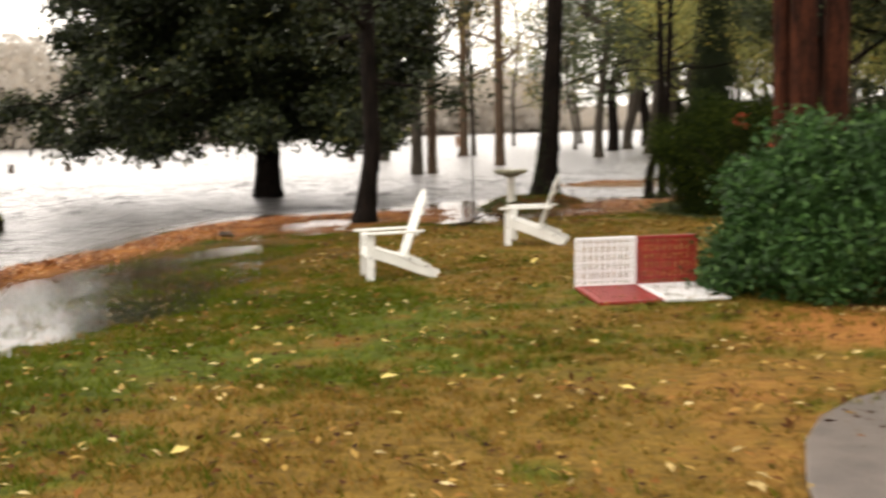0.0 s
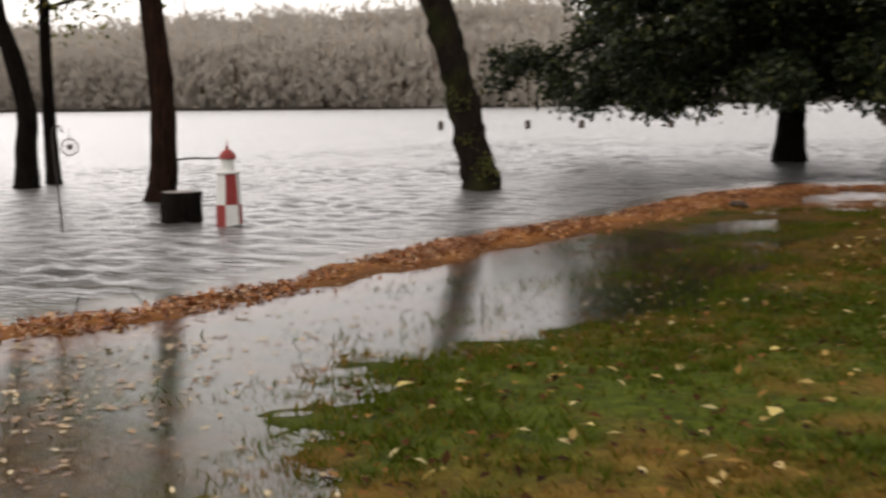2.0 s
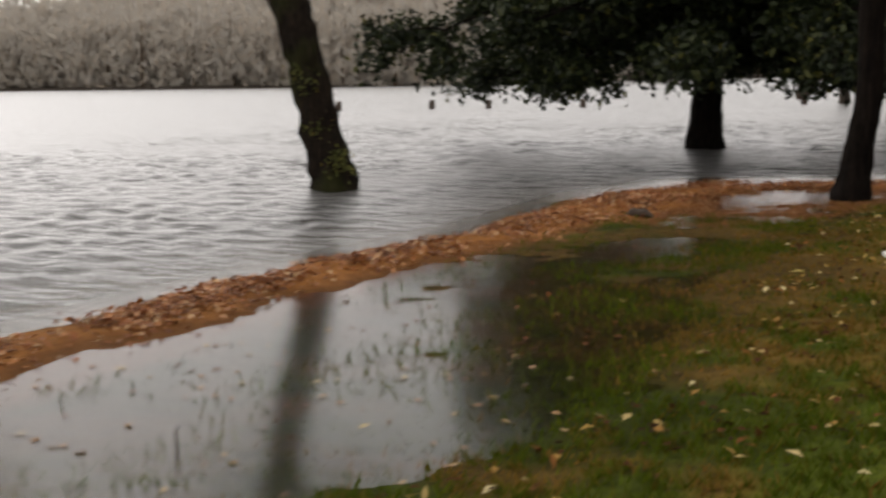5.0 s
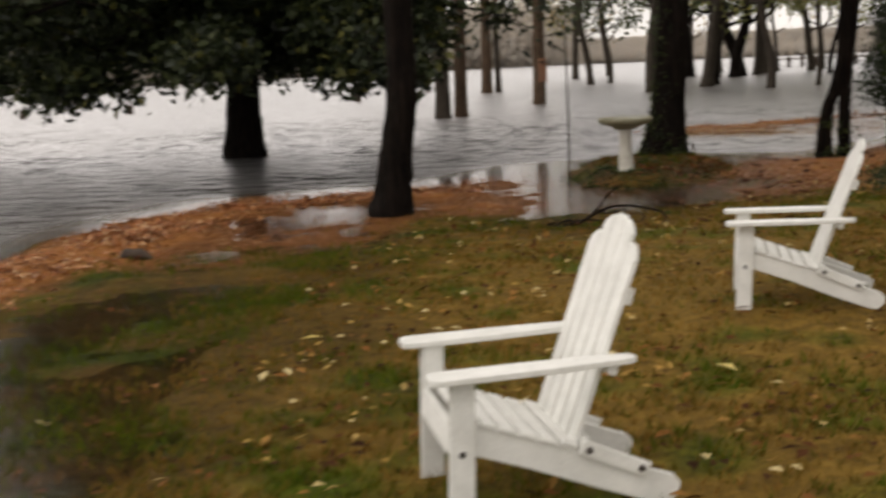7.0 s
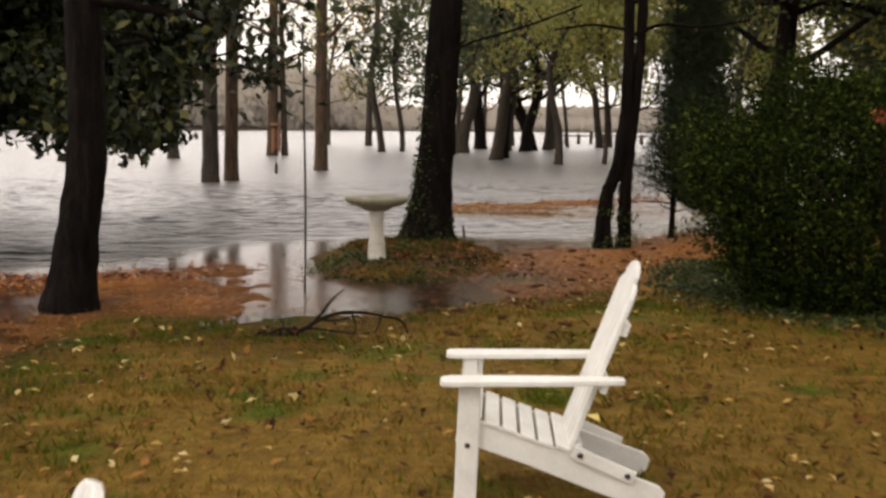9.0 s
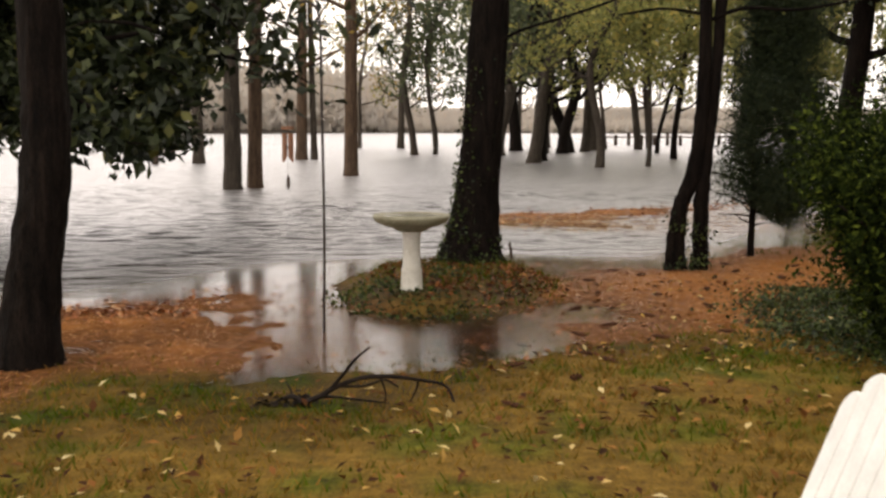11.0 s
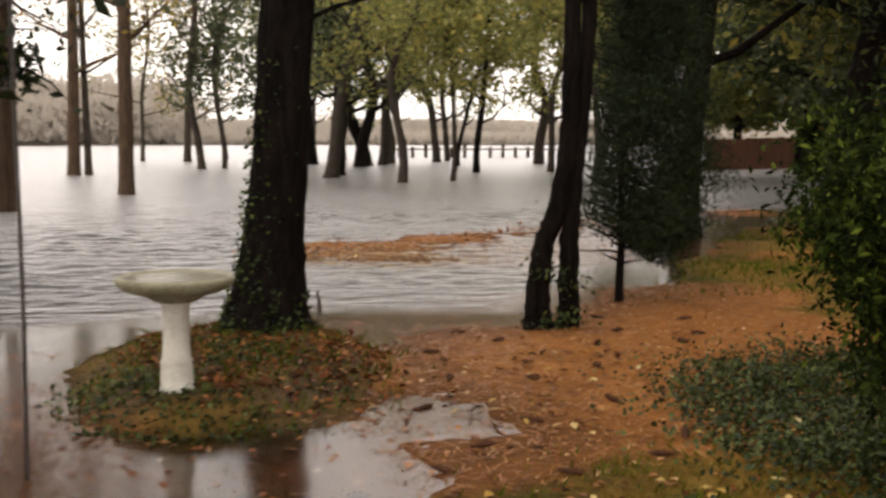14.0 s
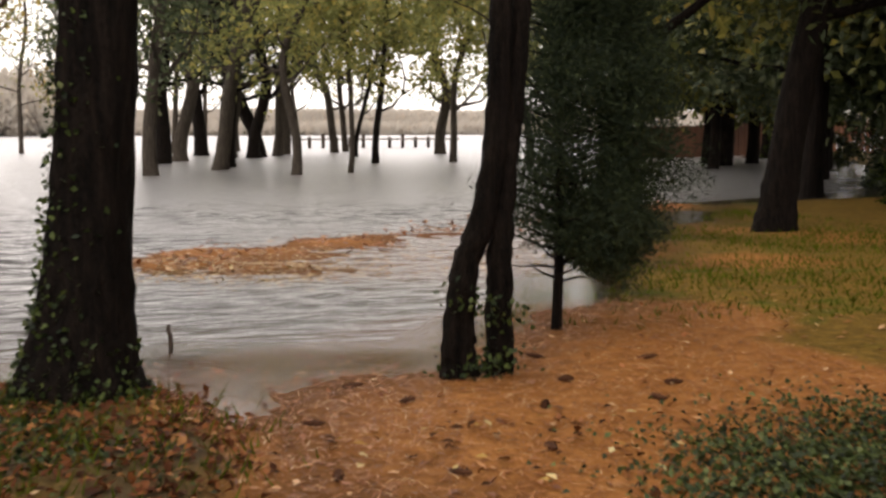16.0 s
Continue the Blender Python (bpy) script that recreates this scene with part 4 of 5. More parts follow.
shrub("evergreen_shrub", "dense rounded bright green shrub on pine straw", (4.65, 10.35), (1.55, 1.4), 1.62, LEAF_BUSH, 151, 36000, (0.09, 0.045))
azalea = shrub("azalea_shrub", "large dark azalea with a few late red blooms", (4.98, 20.05), (2.25, 1.05), 2.1, LEAF_AZALEA, 152, 125000, (0.054, 0.023), under=0.55, full=0.72)
rng = np.random.RandomState(153)
for q in ((-0.55, -0.62, 1.68), (-0.4, -0.68, 1.6), (-0.42, -0.56, 1.76), (0.0, -0.98, 1.25)):
    v, f = leaf_arrays(clumps([q], 22, 0.05, rng), 0.07, 0.05, rng)
    raw("bloom", v, f, PETAL_RED, azalea, "late red bloom")
for i, (x, y, rx, top) in enumerate([(7.9, 14.5, 1.6, 1.9), (8.6, 24.5, 1.6, 2.3), (18.5, 38, 2.2, 2.0), (23, 44.5, 2.6, 2.2), (28, 50, 3, 2.6), (33, 60, 3.4, 3.0), (38, 72, 4, 3.2), (44, 86, 4.5, 3.5)]):
    shrub("woodland_shrub", "dark shrub at the edge of the woods", (x, y), (rx, rx), top, LEAF_OAK if i % 2 else LEAF_AZALEA, 160 + i, 7000, (0.17, 0.09))


# ---- white folding garden chairs ----
def garden_chair(m, label):
    """Seen along +x: the front; the sitter faces -x. Origin on the ground under the middle of the arm tips' line."""
    root = thing("adirondack_chair", m, label, "chair", "white garden chairs")
    W = 0.27
    for s in (-1, 1):
        part("front_leg", box((0.09, 0.026, 0.527), (0.11, s * W, 0.2635), (0, 2, 0), 0.005), PAINT_WHITE, root)
        arm = [(0.0, -0.03), (0.012, -0.055), (0.05, -0.064), (0.33, -0.062), (0.58, -0.05), (0.71, -0.036), (0.73, -0.02),
               (0.73, 0.022), (0.71, 0.034), (0.46, 0.056), (0.05, 0.064), (0.012, 0.055), (0.0, 0.03)]
        bm = board(arm, 0.024)
        bmesh.ops.transform(bm, matrix=pose(0, s * (W + 0.012), 0.54, 0, -1.0, 0) @ Matrix.Diagonal((1, s, 1, 1)), verts=bm.verts)
        bmesh.ops.recalc_face_normals(bm, faces=bm.faces)
        part("armrest", bm, PAINT_WHITE, root)
        rail = [(0.075, 0.355), (0.105, 0.385), (0.22, 0.35), (0.45, 0.265), (0.62, 0.20), (0.88, 0.105), (0.905, 0.075), (0.895, 0.03), (0.86, 0.0), (0.81, 0.008),
                (0.60, 0.085), (0.35, 0.185), (0.09, 0.275)]
        bm = board(rail, 0.025)
        bmesh.ops.transform(bm, matrix=Matrix.Translation((0, s * (W - 0.027), 0)) @ pose(0, 0, 0, 90, 0, 0), verts=bm.verts)
        part("side_rail", bm, PAINT_WHITE, root)
        part("folding_strut", box((0.27, 0.02, 0.055), (0.655, s * (W - 0.003), 0.195), (0, 24, 0), 0.005), PAINT_WHITE, root)
        for u, z in ((0.56, 0.237), (0.75, 0.153), (0.11, 0.27)):
            bm = lathe([(0.012, 0), (0.012, 0.008), (0.006, 0.012)], 10)
            bmesh.ops.transform(bm, matrix=pose(u, s * (W + 0.008), z, -90 * s, 0, 0), verts=bm.verts)
            part("bolt", bm, IRON, root)
        part("arm_bracket", box((0.06, 0.022, 0.12), (0.11, s * (W - 0.024), 0.478), (0, 0, 0), 0.004), PAINT_WHITE, root)
    part("apron", box((0.024, 2 * W - 0.05, 0.10), (0.082, 0, 0.315), (0, 12, 0), 0.005), PAINT_WHITE, root)
    for k in range(6):
        u = 0.135 + 0.072 * k
        z = 0.392 - 0.0262 * k - (0.010 if 0 < k < 5 else 0)
        part("seat_slat", box((0.062, 2 * W + 0.0, 0.018), (u, 0, z), (0, 20, 0), 0.005), PAINT_WHITE, root)
    # fan of back slats, leaning
    lean = pose(0.505, 0, 0.20, 0, 20.0, 0)
    def crest(y):
        """Height of the back's sawn outline: a dome over the middle boards, a lower shoulder on each outer one."""
        q = abs(y)
        return 0.868 - 2.3 * q * q if q < 0.147 else 0.785 - 8.0 * max(0, q - 0.165) ** 2
    for k in range(5):
        y = (k - 2) * 0.099
        out = [(0.038, 0.0)]
        for a in range(7):
            u = 0.0465 * (1 - a / 3)
            out.append((u, crest(y + u * 0.99) - (0.008 if a in (0, 6) else 0)))
        out.append((-0.038, 0.0))
        bm = board(out, 0.02)
        bmesh.ops.transform(bm, matrix=lean @ Matrix.Translation((0, y, 0)) @ pose(0, 0, 0, 90, 0, 90), verts=bm.verts)
        part("back_slat", bm, PAINT_WHITE, root)
    for h, w in ((0.06, 0.50), (0.36, 0.60), (0.60, 0.46)):
        bm = box((0.026, w, 0.06), (0.026, 0, h), (0, 0, 0), 0.004)
        bmesh.ops.transform(bm, matrix=lean, verts=bm.verts)
        part("back_brace", bm, PAINT_WHITE, root)
    return root


chair = garden_chair(pose(-0.77, 11.53, gz(-0.45, 11.6), 0, 0, 18.5), "white painted folding wooden garden chair on wet lawn")
copy_thing(chair, pose(0.67, 14.81, gz(1.0, 14.8), 0, 0, -5) @ Matrix.Diagonal((1, 1, 0.965, 1)))

# ---- bird bath ----
bath = thing("bird_bath", pose(0.27, 22.6, gz(0.27, 22.6)) @ Matrix.Diagonal((1, 1, 0.955, 1)), "cream concrete pedestal bird bath with green algae stains", "bird bath")
part("pedestal", lathe([(0.105, -0.05), (0.105, 0.01), (0.098, 0.03), (0.092, 0.17), (0.095, 0.185), (0.084, 0.205), (0.078, 0.3), (0.077, 0.45), (0.082, 0.53), (0.11, 0.56)], 20), CONCRETE, bath, smooth=True)
part("bowl", lathe([(0.11, 0.55), (0.14, 0.562), (0.17, 0.585), (0.26, 0.612), (0.325, 0.645), (0.345, 0.68), (0.347, 0.70), (0.335, 0.712), (0.315, 0.705), (0.29, 0.685), (0.2, 0.66), (0.08, 0.65)], 40), CONCRETE_ALGAE, bath, "shallow bowl with algae on the rim", True)
bm = bmesh.new()
bmesh.ops.create_circle(bm, cap_ends=True, segments=40, radius=0.309, matrix=Matrix.Translation((0, 0, 0.701)))
basin = part("rain_water", bm, WATER, bath, "rain water filling the bowl")

# ---- shepherd's hook and wind chime ----
hx, hy = -0.43, 21.57
hook = thing("garden_hook", pose(hx, hy, gz(hx, hy)), "tall thin dark iron hook pole standing in the puddle", "garden hook")
p = bezier([(0, 0, -0.2), (0.01, 0, 0.8), (0.0, 0, 1.7), (-0.01, 0, 2.45), (-0.06, 0, 2.62), (-0.17, 0, 2.64), (-0.25, 0, 2.54), (-0.27, 0, 2.46), (-0.30, 0, 2.49)], 60)
v, f = tube(p, np.full(60, 0.011), 8)
raw("pole", v, f, IRON, hook, smooth=True)
chime = thing("wind_chime", pose(hx - 0.275, hy, gz(hx, hy) + 1.36), "copper and wood wind chime hung from an iron hook", "wind chime")
part("top_disc", lathe([(0.05, 0.28), (0.052, 0.29), (0.05, 0.305)], 16), COPPER, chime)
for k in range(6):
    a = k * math.pi / 3
    bm = lathe([(0.010, 0.02 + 0.02 * (k % 3)), (0.010, 0.25)], 10)
    bmesh.ops.translate(bm, vec=(0.036 * math.cos(a), 0.036 * math.sin(a), 0), verts=bm.verts)
    part("tube", bm, COPPER, chime)
part("clapper", lathe([(0.02, 0.13), (0.024, 0.138), (0.02, 0.146)], 12), WOOD_DARK, chime)
v, f = tube([(0, 0, -0.14), (0, 0, 0.2), (0, 0, 0.5), (0, 0, 1.12)], [0.002] * 4, 5)
raw("cord", v, f, IRON, chime)
part("wind_sail", lathe([(0.004, -0.2), (0.017, -0.17), (0.014, -0.11), (0.003, -0.08)], 10), WOOD_DARK, chime)

# ---- toy lighthouse and stump in the water ----
light = thing("garden_lighthouse", pose(-9.5, 12.56, 0, 0, 0, 56), "red and white chequered wooden garden lighthouse standing in the water", "garden lighthouse")
def hexring(r, z):
    return [(r * math.cos(radians(60 * k)), r * math.sin(radians(60 * k)), z) for k in range(6)]
ZS, RS = (-0.25, 0.28, 0.685), (0.187, 0.168, 0.142)
for k in range(6):
    for j in range(2):
        bm = bmesh.new()
        a, b = hexring(RS[j], ZS[j]), hexring(RS[j + 1], ZS[j + 1])
        f = bm.faces.new([bm.verts.new(q) for q in (a[k], a[(k + 1) % 6], b[(k + 1) % 6], b[k])])
        got = bmesh.ops.extrude_face_region(bm, geom=[f])
        for q in got["geom"]:
            if isinstance(q, bmesh.types.BMVert):
                q.co.x *= 0.88
                q.co.y *= 0.88
        bmesh.ops.recalc_face_normals(bm, faces=bm.faces)
        part("panel", bm, PAINT_RED if (k + j) % 2 else PAINT_WHITE, light, "red panel" if (k + j) % 2 else "white panel")
part("gallery", lathe([(0.15, 0.68), (0.172, 0.69), (0.172, 0.708), (0.12, 0.715)], 6), PAINT_WHITE, light)
part("lantern", lathe([(0.098, 0.71), (0.098, 0.735), (0.086, 0.74), (0.086, 0.86), (0.098, 0.865), (0.098, 0.885)], 12), PAINT_WHITE, light)
part("roof", lathe([(0.115, 0.88), (0.118, 0.893), (0.095, 0.95), (0.055, 0.99), (0.028, 1.005)], 16), PAINT_RED, light, "red dome roof")
part("finial", lathe([(0.02, 1.0), (0.014, 1.02), (0.02, 1.04), (0.01, 1.06), (0.006, 1.12)], 10), PAINT_RED, light)

rng = np.random.RandomState(170)
stump = thing("tree_stump", pose(-10.43, 12.62, 0), "dark sawn tree stump standing in the water", "stump")
p = [(0, 0, -0.4), (0, 0, 0.0), (0.005, 0, 0.2), (0.01, 0, 0.40), (0.01, 0, 0.415)]
v, f = tube(p, [0.30, 0.285, 0.275, 0.27, 0.26], 22, rng, 0.05)
raw("trunk", v, f, BARK_DARK, stump, smooth=True)
bm = bmesh.new()
bm.faces.new([bm.verts.new(q) for q in v[-22:]])
part("sawn_top", bm, WOOD_CUT, stump, "pale sawn face")
v, f = tube(bezier([(0, 0, -0.3), (0.01, 0, 0.05), (-0.01, 0, 0.12), (0.0, 0.01, 0.17)], 8), np.linspace(0.022, 0.012, 8), 7)
stake = raw("wooden_stake", v, f, WOOD_DARK)
stake.location = (1.47, 27.0, 0)
tagged(stake, "short dark wooden stake standing in the shallows", "stake")

# hook with hanging disc near the left trunks
hook2 = thing("garden_hook", pose(-10.98, 11.05, 0), "thin rusty iron crook standing in the flood water", "garden hook")
p = bezier([(0, 0, -0.3), (-0.02, 0, 0.3), (-0.07, 0, 0.8), (-0.10, 0, 1.2), (-0.06, 0, 1.33), (0.05, 0, 1.34), (0.10, 0, 1.26)], 40)
v, f = tube(p, np.full(40, 0.011), 7)
raw("pole", v, f, IRON, hook2, smooth=True)
dish = thing("hanging_ornament", pose(-10.82, 11.10, 1.06), "round spoked grey ornament hung from an iron crook", "ornament")
turn_to = pose(0, 0, 0.02, 90, 0, 40)
ring = [turn_to @ Vector((0.105 * math.cos(k * math.pi / 12), 0.105 * math.sin(k * math.pi / 12), 0)) for k in range(25)]
v, f = tube([tuple(q) for q in ring], np.full(25, 0.009), 6)
raw("outer_ring", v, f, WOOD_CUT, dish, smooth=True)
for k in range(12):
    q = turn_to @ Vector((0.1 * math.cos(k * math.pi / 6), 0.1 * math.sin(k * math.pi / 6), 0))
    v, f = tube([(0, 0, 0.02), tuple(q)], [0.0035, 0.0035], 5)
    raw("spoke", v, f, WOOD_CUT, dish)
bm = bmesh.new()
bmesh.ops.create_uvsphere(bm, u_segments=12, v_segments=8, radius=0.035, matrix=pose(0, 0, 0.02, 90, 0, 40) @ Matrix.Diagonal((1, 1, 0.7, 1)))
part("boss", bm, WOOD_DARK, dish, smooth=True)
v, f = tube([(0, 0, 0.12), (0, 0, 0.26)], [0.003, 0.003], 5)
raw("cord", v, f, IRON, dish)

# ---- posts out in the lake ----
for i, (x, y, h) in enumerate([(-31.2, 52.7, 0.46), (-27.6, 55.5, 0.44), (-25, 56.5, 0.42), (-20.6, 57.8, 0.4), (-13.3, 71.7, 0.55), (-14.9, 83.3, 0.6), (-14.9, 79.8, 0.62), (-16.7, 93, 0.6), (-11.2, 62.5, 0.85), (-9.6, 75, 0.6)]):
    rng = np.random.RandomState(180 + i)
    v, f = tube([(0, 0, -1), (0, 0, 0), (0.01, 0, h * 0.95), (0.01, 0, h)], [0.15, 0.15, 0.14, 0.10], 10, rng, 0.06)
    post = raw("piling", v, f, WOOD_DARK, None, smooth=False)
    post.location = (x, y, 0)
    tagged(post, "weathered wooden piling standing out of the lake", "piling", "pilings in the lake")
pier = thing("pier", pose(0, 0, 0), "low far pier of planks on dark pilings", "pier")
for i in range(14):
    x = 14.5 + i * 1.15
    v, f = tube([(x, 114 + 0.1 * i, -1), (x, 114 + 0.1 * i, 0.9 + 0.25 * (i % 3 == 0))], [0.16, 0.15], 8)
    raw("post", v, f, WOOD_DARK, pier)
part("deck", box((15.5, 1.4, 0.12), (22, 115, 0.72), (0, 0, 0.5), 0.01), WOOD_CUT, pier)

# ---- lattice seat, two white and two red panels ----
seat = thing("lattice_panels", pose(1.72, 10.28, gz(2.2, 10.0) + 0.005, 0, 0, 14), "hinged red and white plastic lattice panels folded open on the lawn", "lattice panel")
def lattice(name, w, h, m, mat, parent):
    bm = bmesh.new()
    for sx, sy, x, y in ((w, 0.035, w / 2, 0.0175), (w, 0.035, w / 2, h - 0.0175), (0.035, h - 0.07, 0.0175, h / 2), (0.035, h - 0.07, w - 0.0175, h / 2)):
        box((sx - 0.001, sy, 0.03), (x, y, 0), (0, 0, 0), 0.004, bm)
    bmesh.ops.transform(bm, matrix=m, verts=bm.verts)
    frame_part = part(name, bm, mat, parent, "white panel" if mat is PLASTIC_WHITE else "dark red panel")
    n = 9
    pitch = (w - 0.07) / n
    for k in range(n):
        bm = box((pitch * 0.66, h - 0.07, 0.014), (0.035 + pitch * (k + 0.5), h / 2, 0), (0, 0, 0), 0.003)
        bmesh.ops.transform(bm, matrix=m, verts=bm.verts)
        part("slat", bm, mat, frame_part)
    for k in range(5):
        bm = box((w - 0.07, 0.022, 0.010), (w / 2, 0.035 + (h - 0.07) * (k + 0.5) / 5, -0.008), (0, 0, 0), 0.002)
        bmesh.ops.transform(bm, matrix=m, verts=bm.verts)
        part("crossbar", bm, mat, frame_part)
for k in range(2):
    lattice("upright_panel", 0.635, 0.52, pose(k * 0.64, 0.0, 0.03, 94, 0, 0), (PLASTIC_WHITE, LATTICE_RED)[k], seat)
    lattice("lying_panel", 0.635, 0.95, pose(k * 0.64, -0.97, 0.015, 1.5, 0, 0), (LATTICE_RED, PLASTIC_WHITE)[k], seat)

# ---- flagstone by the walk ----
bm = board([(2.78, 1.5), (2.80, 3.0), (2.86, 3.8), (2.98, 4.5), (3.15, 5.0), (3.42, 5.42), (3.85, 5.85), (4.6, 6.1), (5.6, 6.0), (5.6, 1.5)], 0.07)
bmesh.ops.translate(bm, vec=(0, 0, gz(3.4, 4.0) + 0.01), verts=bm.verts)
tagged(part("flagstone", bm, FLAGSTONE, None), "wet grey flagstone slab set in the lawn", "paving stone")

# ---- fallen branch in the puddle ----
rng = np.random.RandomState(190)
fallen = thing("fallen_branch", pose(-0.26, 18.86, gz(-0.26, 18.86)), "dead forked branch lying in the puddle", "branch")
pieces = []
for pts, r in (([(-0.1, 0.02, 0.0), (0.02, -0.02, 0.05), (0.15, -0.06, 0.13), (0.3, -0.1, 0.19), (0.46, -0.12, 0.2), (0.65, 0, 0.15), (0.78, 0.08, 0.1), (0.83, 0.04, 0.0)], 0.016),
               ([(0.1, -0.04, 0.1), (0.18, -0.1, 0.2), (0.26, -0.18, 0.31), (0.35, -0.27, 0.4)], 0.011), ([(0.15, -0.06, 0.13), (0.3, 0.0, 0.12), (0.42, 0.02, 0.15), (0.5, 0.05, 0.1)], 0.008),
               ([(-0.05, 0.0, 0.02), (-0.12, 0.03, 0.05), (-0.18, 0.05, 0.03), (-0.25, 0.04, 0.0)], 0.016), ([(-0.12, 0.03, 0.04), (-0.13, 0.05, 0.08), (-0.16, 0.06, 0.13)], 0.007),
               ([(0.05, -0.02, 0.06), (0.12, 0.02, 0.05), (0.3, 0.06, 0.02), (0.45, 0.06, 0.0)], 0.01), ([(0.4, -0.12, 0.2), (0.43, -0.1, 0.1), (0.42, -0.08, 0.0)], 0.006), ([(0.62, -0.01, 0.16), (0.6, 0.02, 0.08), (0.56, 0.04, 0.0)], 0.006)):
    p = bezier(pts, 18)
    pieces.append(tube(p, np.linspace(r * 1.25, r * 0.5, 18), 6, rng, 0.08))
v, f = merge(pieces)
raw("stem", v, f, TWIG, fallen, smooth=True)
v, f = leaf_arrays(clumps([(-0.1, 0, 0.02), (-0.2, 0.02, 0.015), (-0.02, 0.02, 0.015), (-0.28, 0, 0.01)], 30, 0.045, rng, 0.5), 0.05, 0.03, rng, flat=0.4)
raw("caught_leaves", v, f, TWIG, fallen, "dark rotten leaves caught on the branch")

# ---- pine cones ----
def cone_mesh():
    pieces = []
    v, f = tube([(-0.055, 0, 0.0), (-0.03, 0, 0), (0.0, 0, 0), (0.04, 0, 0), (0.06, 0, 0)], [0.012, 0.026, 0.03, 0.02, 0.006], 8)
    pieces.append((v, f))
    for k in range(36):
        u = k / 36
        x, a = -0.05 + 0.105 * u, k * 2.4
        r = 0.036 * math.sin(math.pi * (0.12 + 0.83 * u)) + 0.006
        d = np.array([0.3, math.cos(a), math.sin(a)])
        s = np.array([0, -math.sin(a), math.cos(a)]) * 0.011
        b = np.array([x, 0, 0]) + d * r * 0.6
        t = np.array([x, 0, 0]) + d * r * 1.25
        pieces.append((np.array([b - s, b + s, t + s * 0.8, t - s * 0.8]), np.array([[0, 1, 2, 3]])))
    return merge(pieces)
rng = np.random.RandomState(200)
cv, cf = cone_mesh()
cv = cv * (1.25, 0.55, 0.5)
cone = None
for x, y in [(1.155, 21.0), (1.55, 20.3), (1.9, 21.6), (2.3, 22.1), (2.6, 23.2), (3.13, 23.4), (2.9, 22.4), (1.75, 22.6), (2.1, 24.3), (2.7, 24.6), (3.4, 24.2), (3.8, 24.9), (1.35, 19.4), (0.9, 18.7), (1.8, 19.0), (2.4, 20.4), (1.65, 20.0), (3.0, 21.5),
             (2.05, 23.3), (3.5, 25.6), (4.1, 24.2), (2.2, 21.0), (1.0, 19.9), (2.75, 21.2), (3.9, 25.7), (4.6, 25.4), (2.5, 25.2), (1.6, 21.2), (3.3, 22.6), (4.4, 24.6)]:
    m = pose(x, y, gz(x, y) + 0.018, rng.uniform(-20, 20), rng.uniform(-12, 12), rng.uniform(0, 360))
    if cone is None:
        cone = raw("pine_cone", cv, cf, CONE)
        tagged(cone, "dark open pine cone lying on pine straw", "pine cone", "pine cones on the straw")
        cone.matrix_basis = m
    else:
        copy_thing(cone, m)

# ---- fence and house far to the east ----
fence = thing("board_fence", pose(0, 0, 0), "red-brown board fence behind the flooded woods", "fence")
rng = np.random.RandomState(210)
for k in range(60):
    q = k / 60
    x, y = 26 + 30 * q, 74 + 16 * q - 6 * q * q
    part("board", box((0.52, 0.04, 2.0 + 0.05 * rng.uniform(-1, 1)), (x, y, gz(x, y) + 0.95), (0, 0, 24), 0.0), FENCE_WOOD, fence)

# ---- woods on the far bank, their haze painted into the foliage colour ----
rng = np.random.RandomState(220)
bx = np.array([p[0] for p in BANK])
by = np.array([p[1] for p in BANK])
stems, cents = [], []
for k in range(1500):
    x = rng.uniform(-430, 330)
    row = rng.uniform(0, 1)
    y = float(np.interp(x, bx, by)) - 7 + 34 * row
    z0, h = max(gz(x, y), 0.0), rng.uniform(13, 17) * (0.8 + 0.3 * row)
    if x > -70:
        h *= 0.8
    if x > -12:
        h *= 0.26
    stems.append(tube([(x, y, z0 - 0.3), (x + rng.uniform(-0.5, 0.5), y, z0 + h * 0.5), (x + rng.uniform(-1, 1), y, z0 + h * 0.92)], [0.28, 0.2, 0.06], 5))
    n = 290
    t = rng.uniform(0.0, 1, n) ** 0.9
    rad = (2.3 + 2.6 * np.sin(math.pi * np.clip(t * 0.95 + 0.05, 0, 1)) * rng.uniform(0.7, 1.2))
    a = rng.uniform(0, 6.28, n)
    q = rad * np.sqrt(rng.uniform(0.1, 1, n))
    cents.append(np.stack([x + 2.4 * q * np.cos(a), y + q * np.sin(a), z0 + h * t * rng.uniform(0.85, 1.08, n)], -1))
v, f = merge(stems)
woods = thing("far_woods", pose(0, 0, 0), "autumn woods along the far bank, haze painted into the pale leaves", "woods", kind="stuff")
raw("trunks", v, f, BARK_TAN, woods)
# sprays all face one way so the mass shades as evenly as haze
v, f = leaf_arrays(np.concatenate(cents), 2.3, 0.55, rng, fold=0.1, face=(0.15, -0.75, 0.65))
raw("foliage", v, f, LEAF_FAR_HAZE, woods)

# ---- radio mast beyond the far woods ----
mast = thing("radio_mast", pose(-187, 196, gz(-187, 196)), "thin white mast rising above the far woods", "mast")
v, f = tube([(0, 0, -0.5), (0, 0, 1), (0, 0, 18), (0, 0, 34)], [0.45, 0.3, 0.26, 0.14], 8)
raw("pole", v, f, HOUSE_WHITE, mast)
part("base_plate", box((1.4, 1.4, 0.3), (0, 0, 0.1), (0, 0, 0), 0.03), ROOF_GREY, mast)


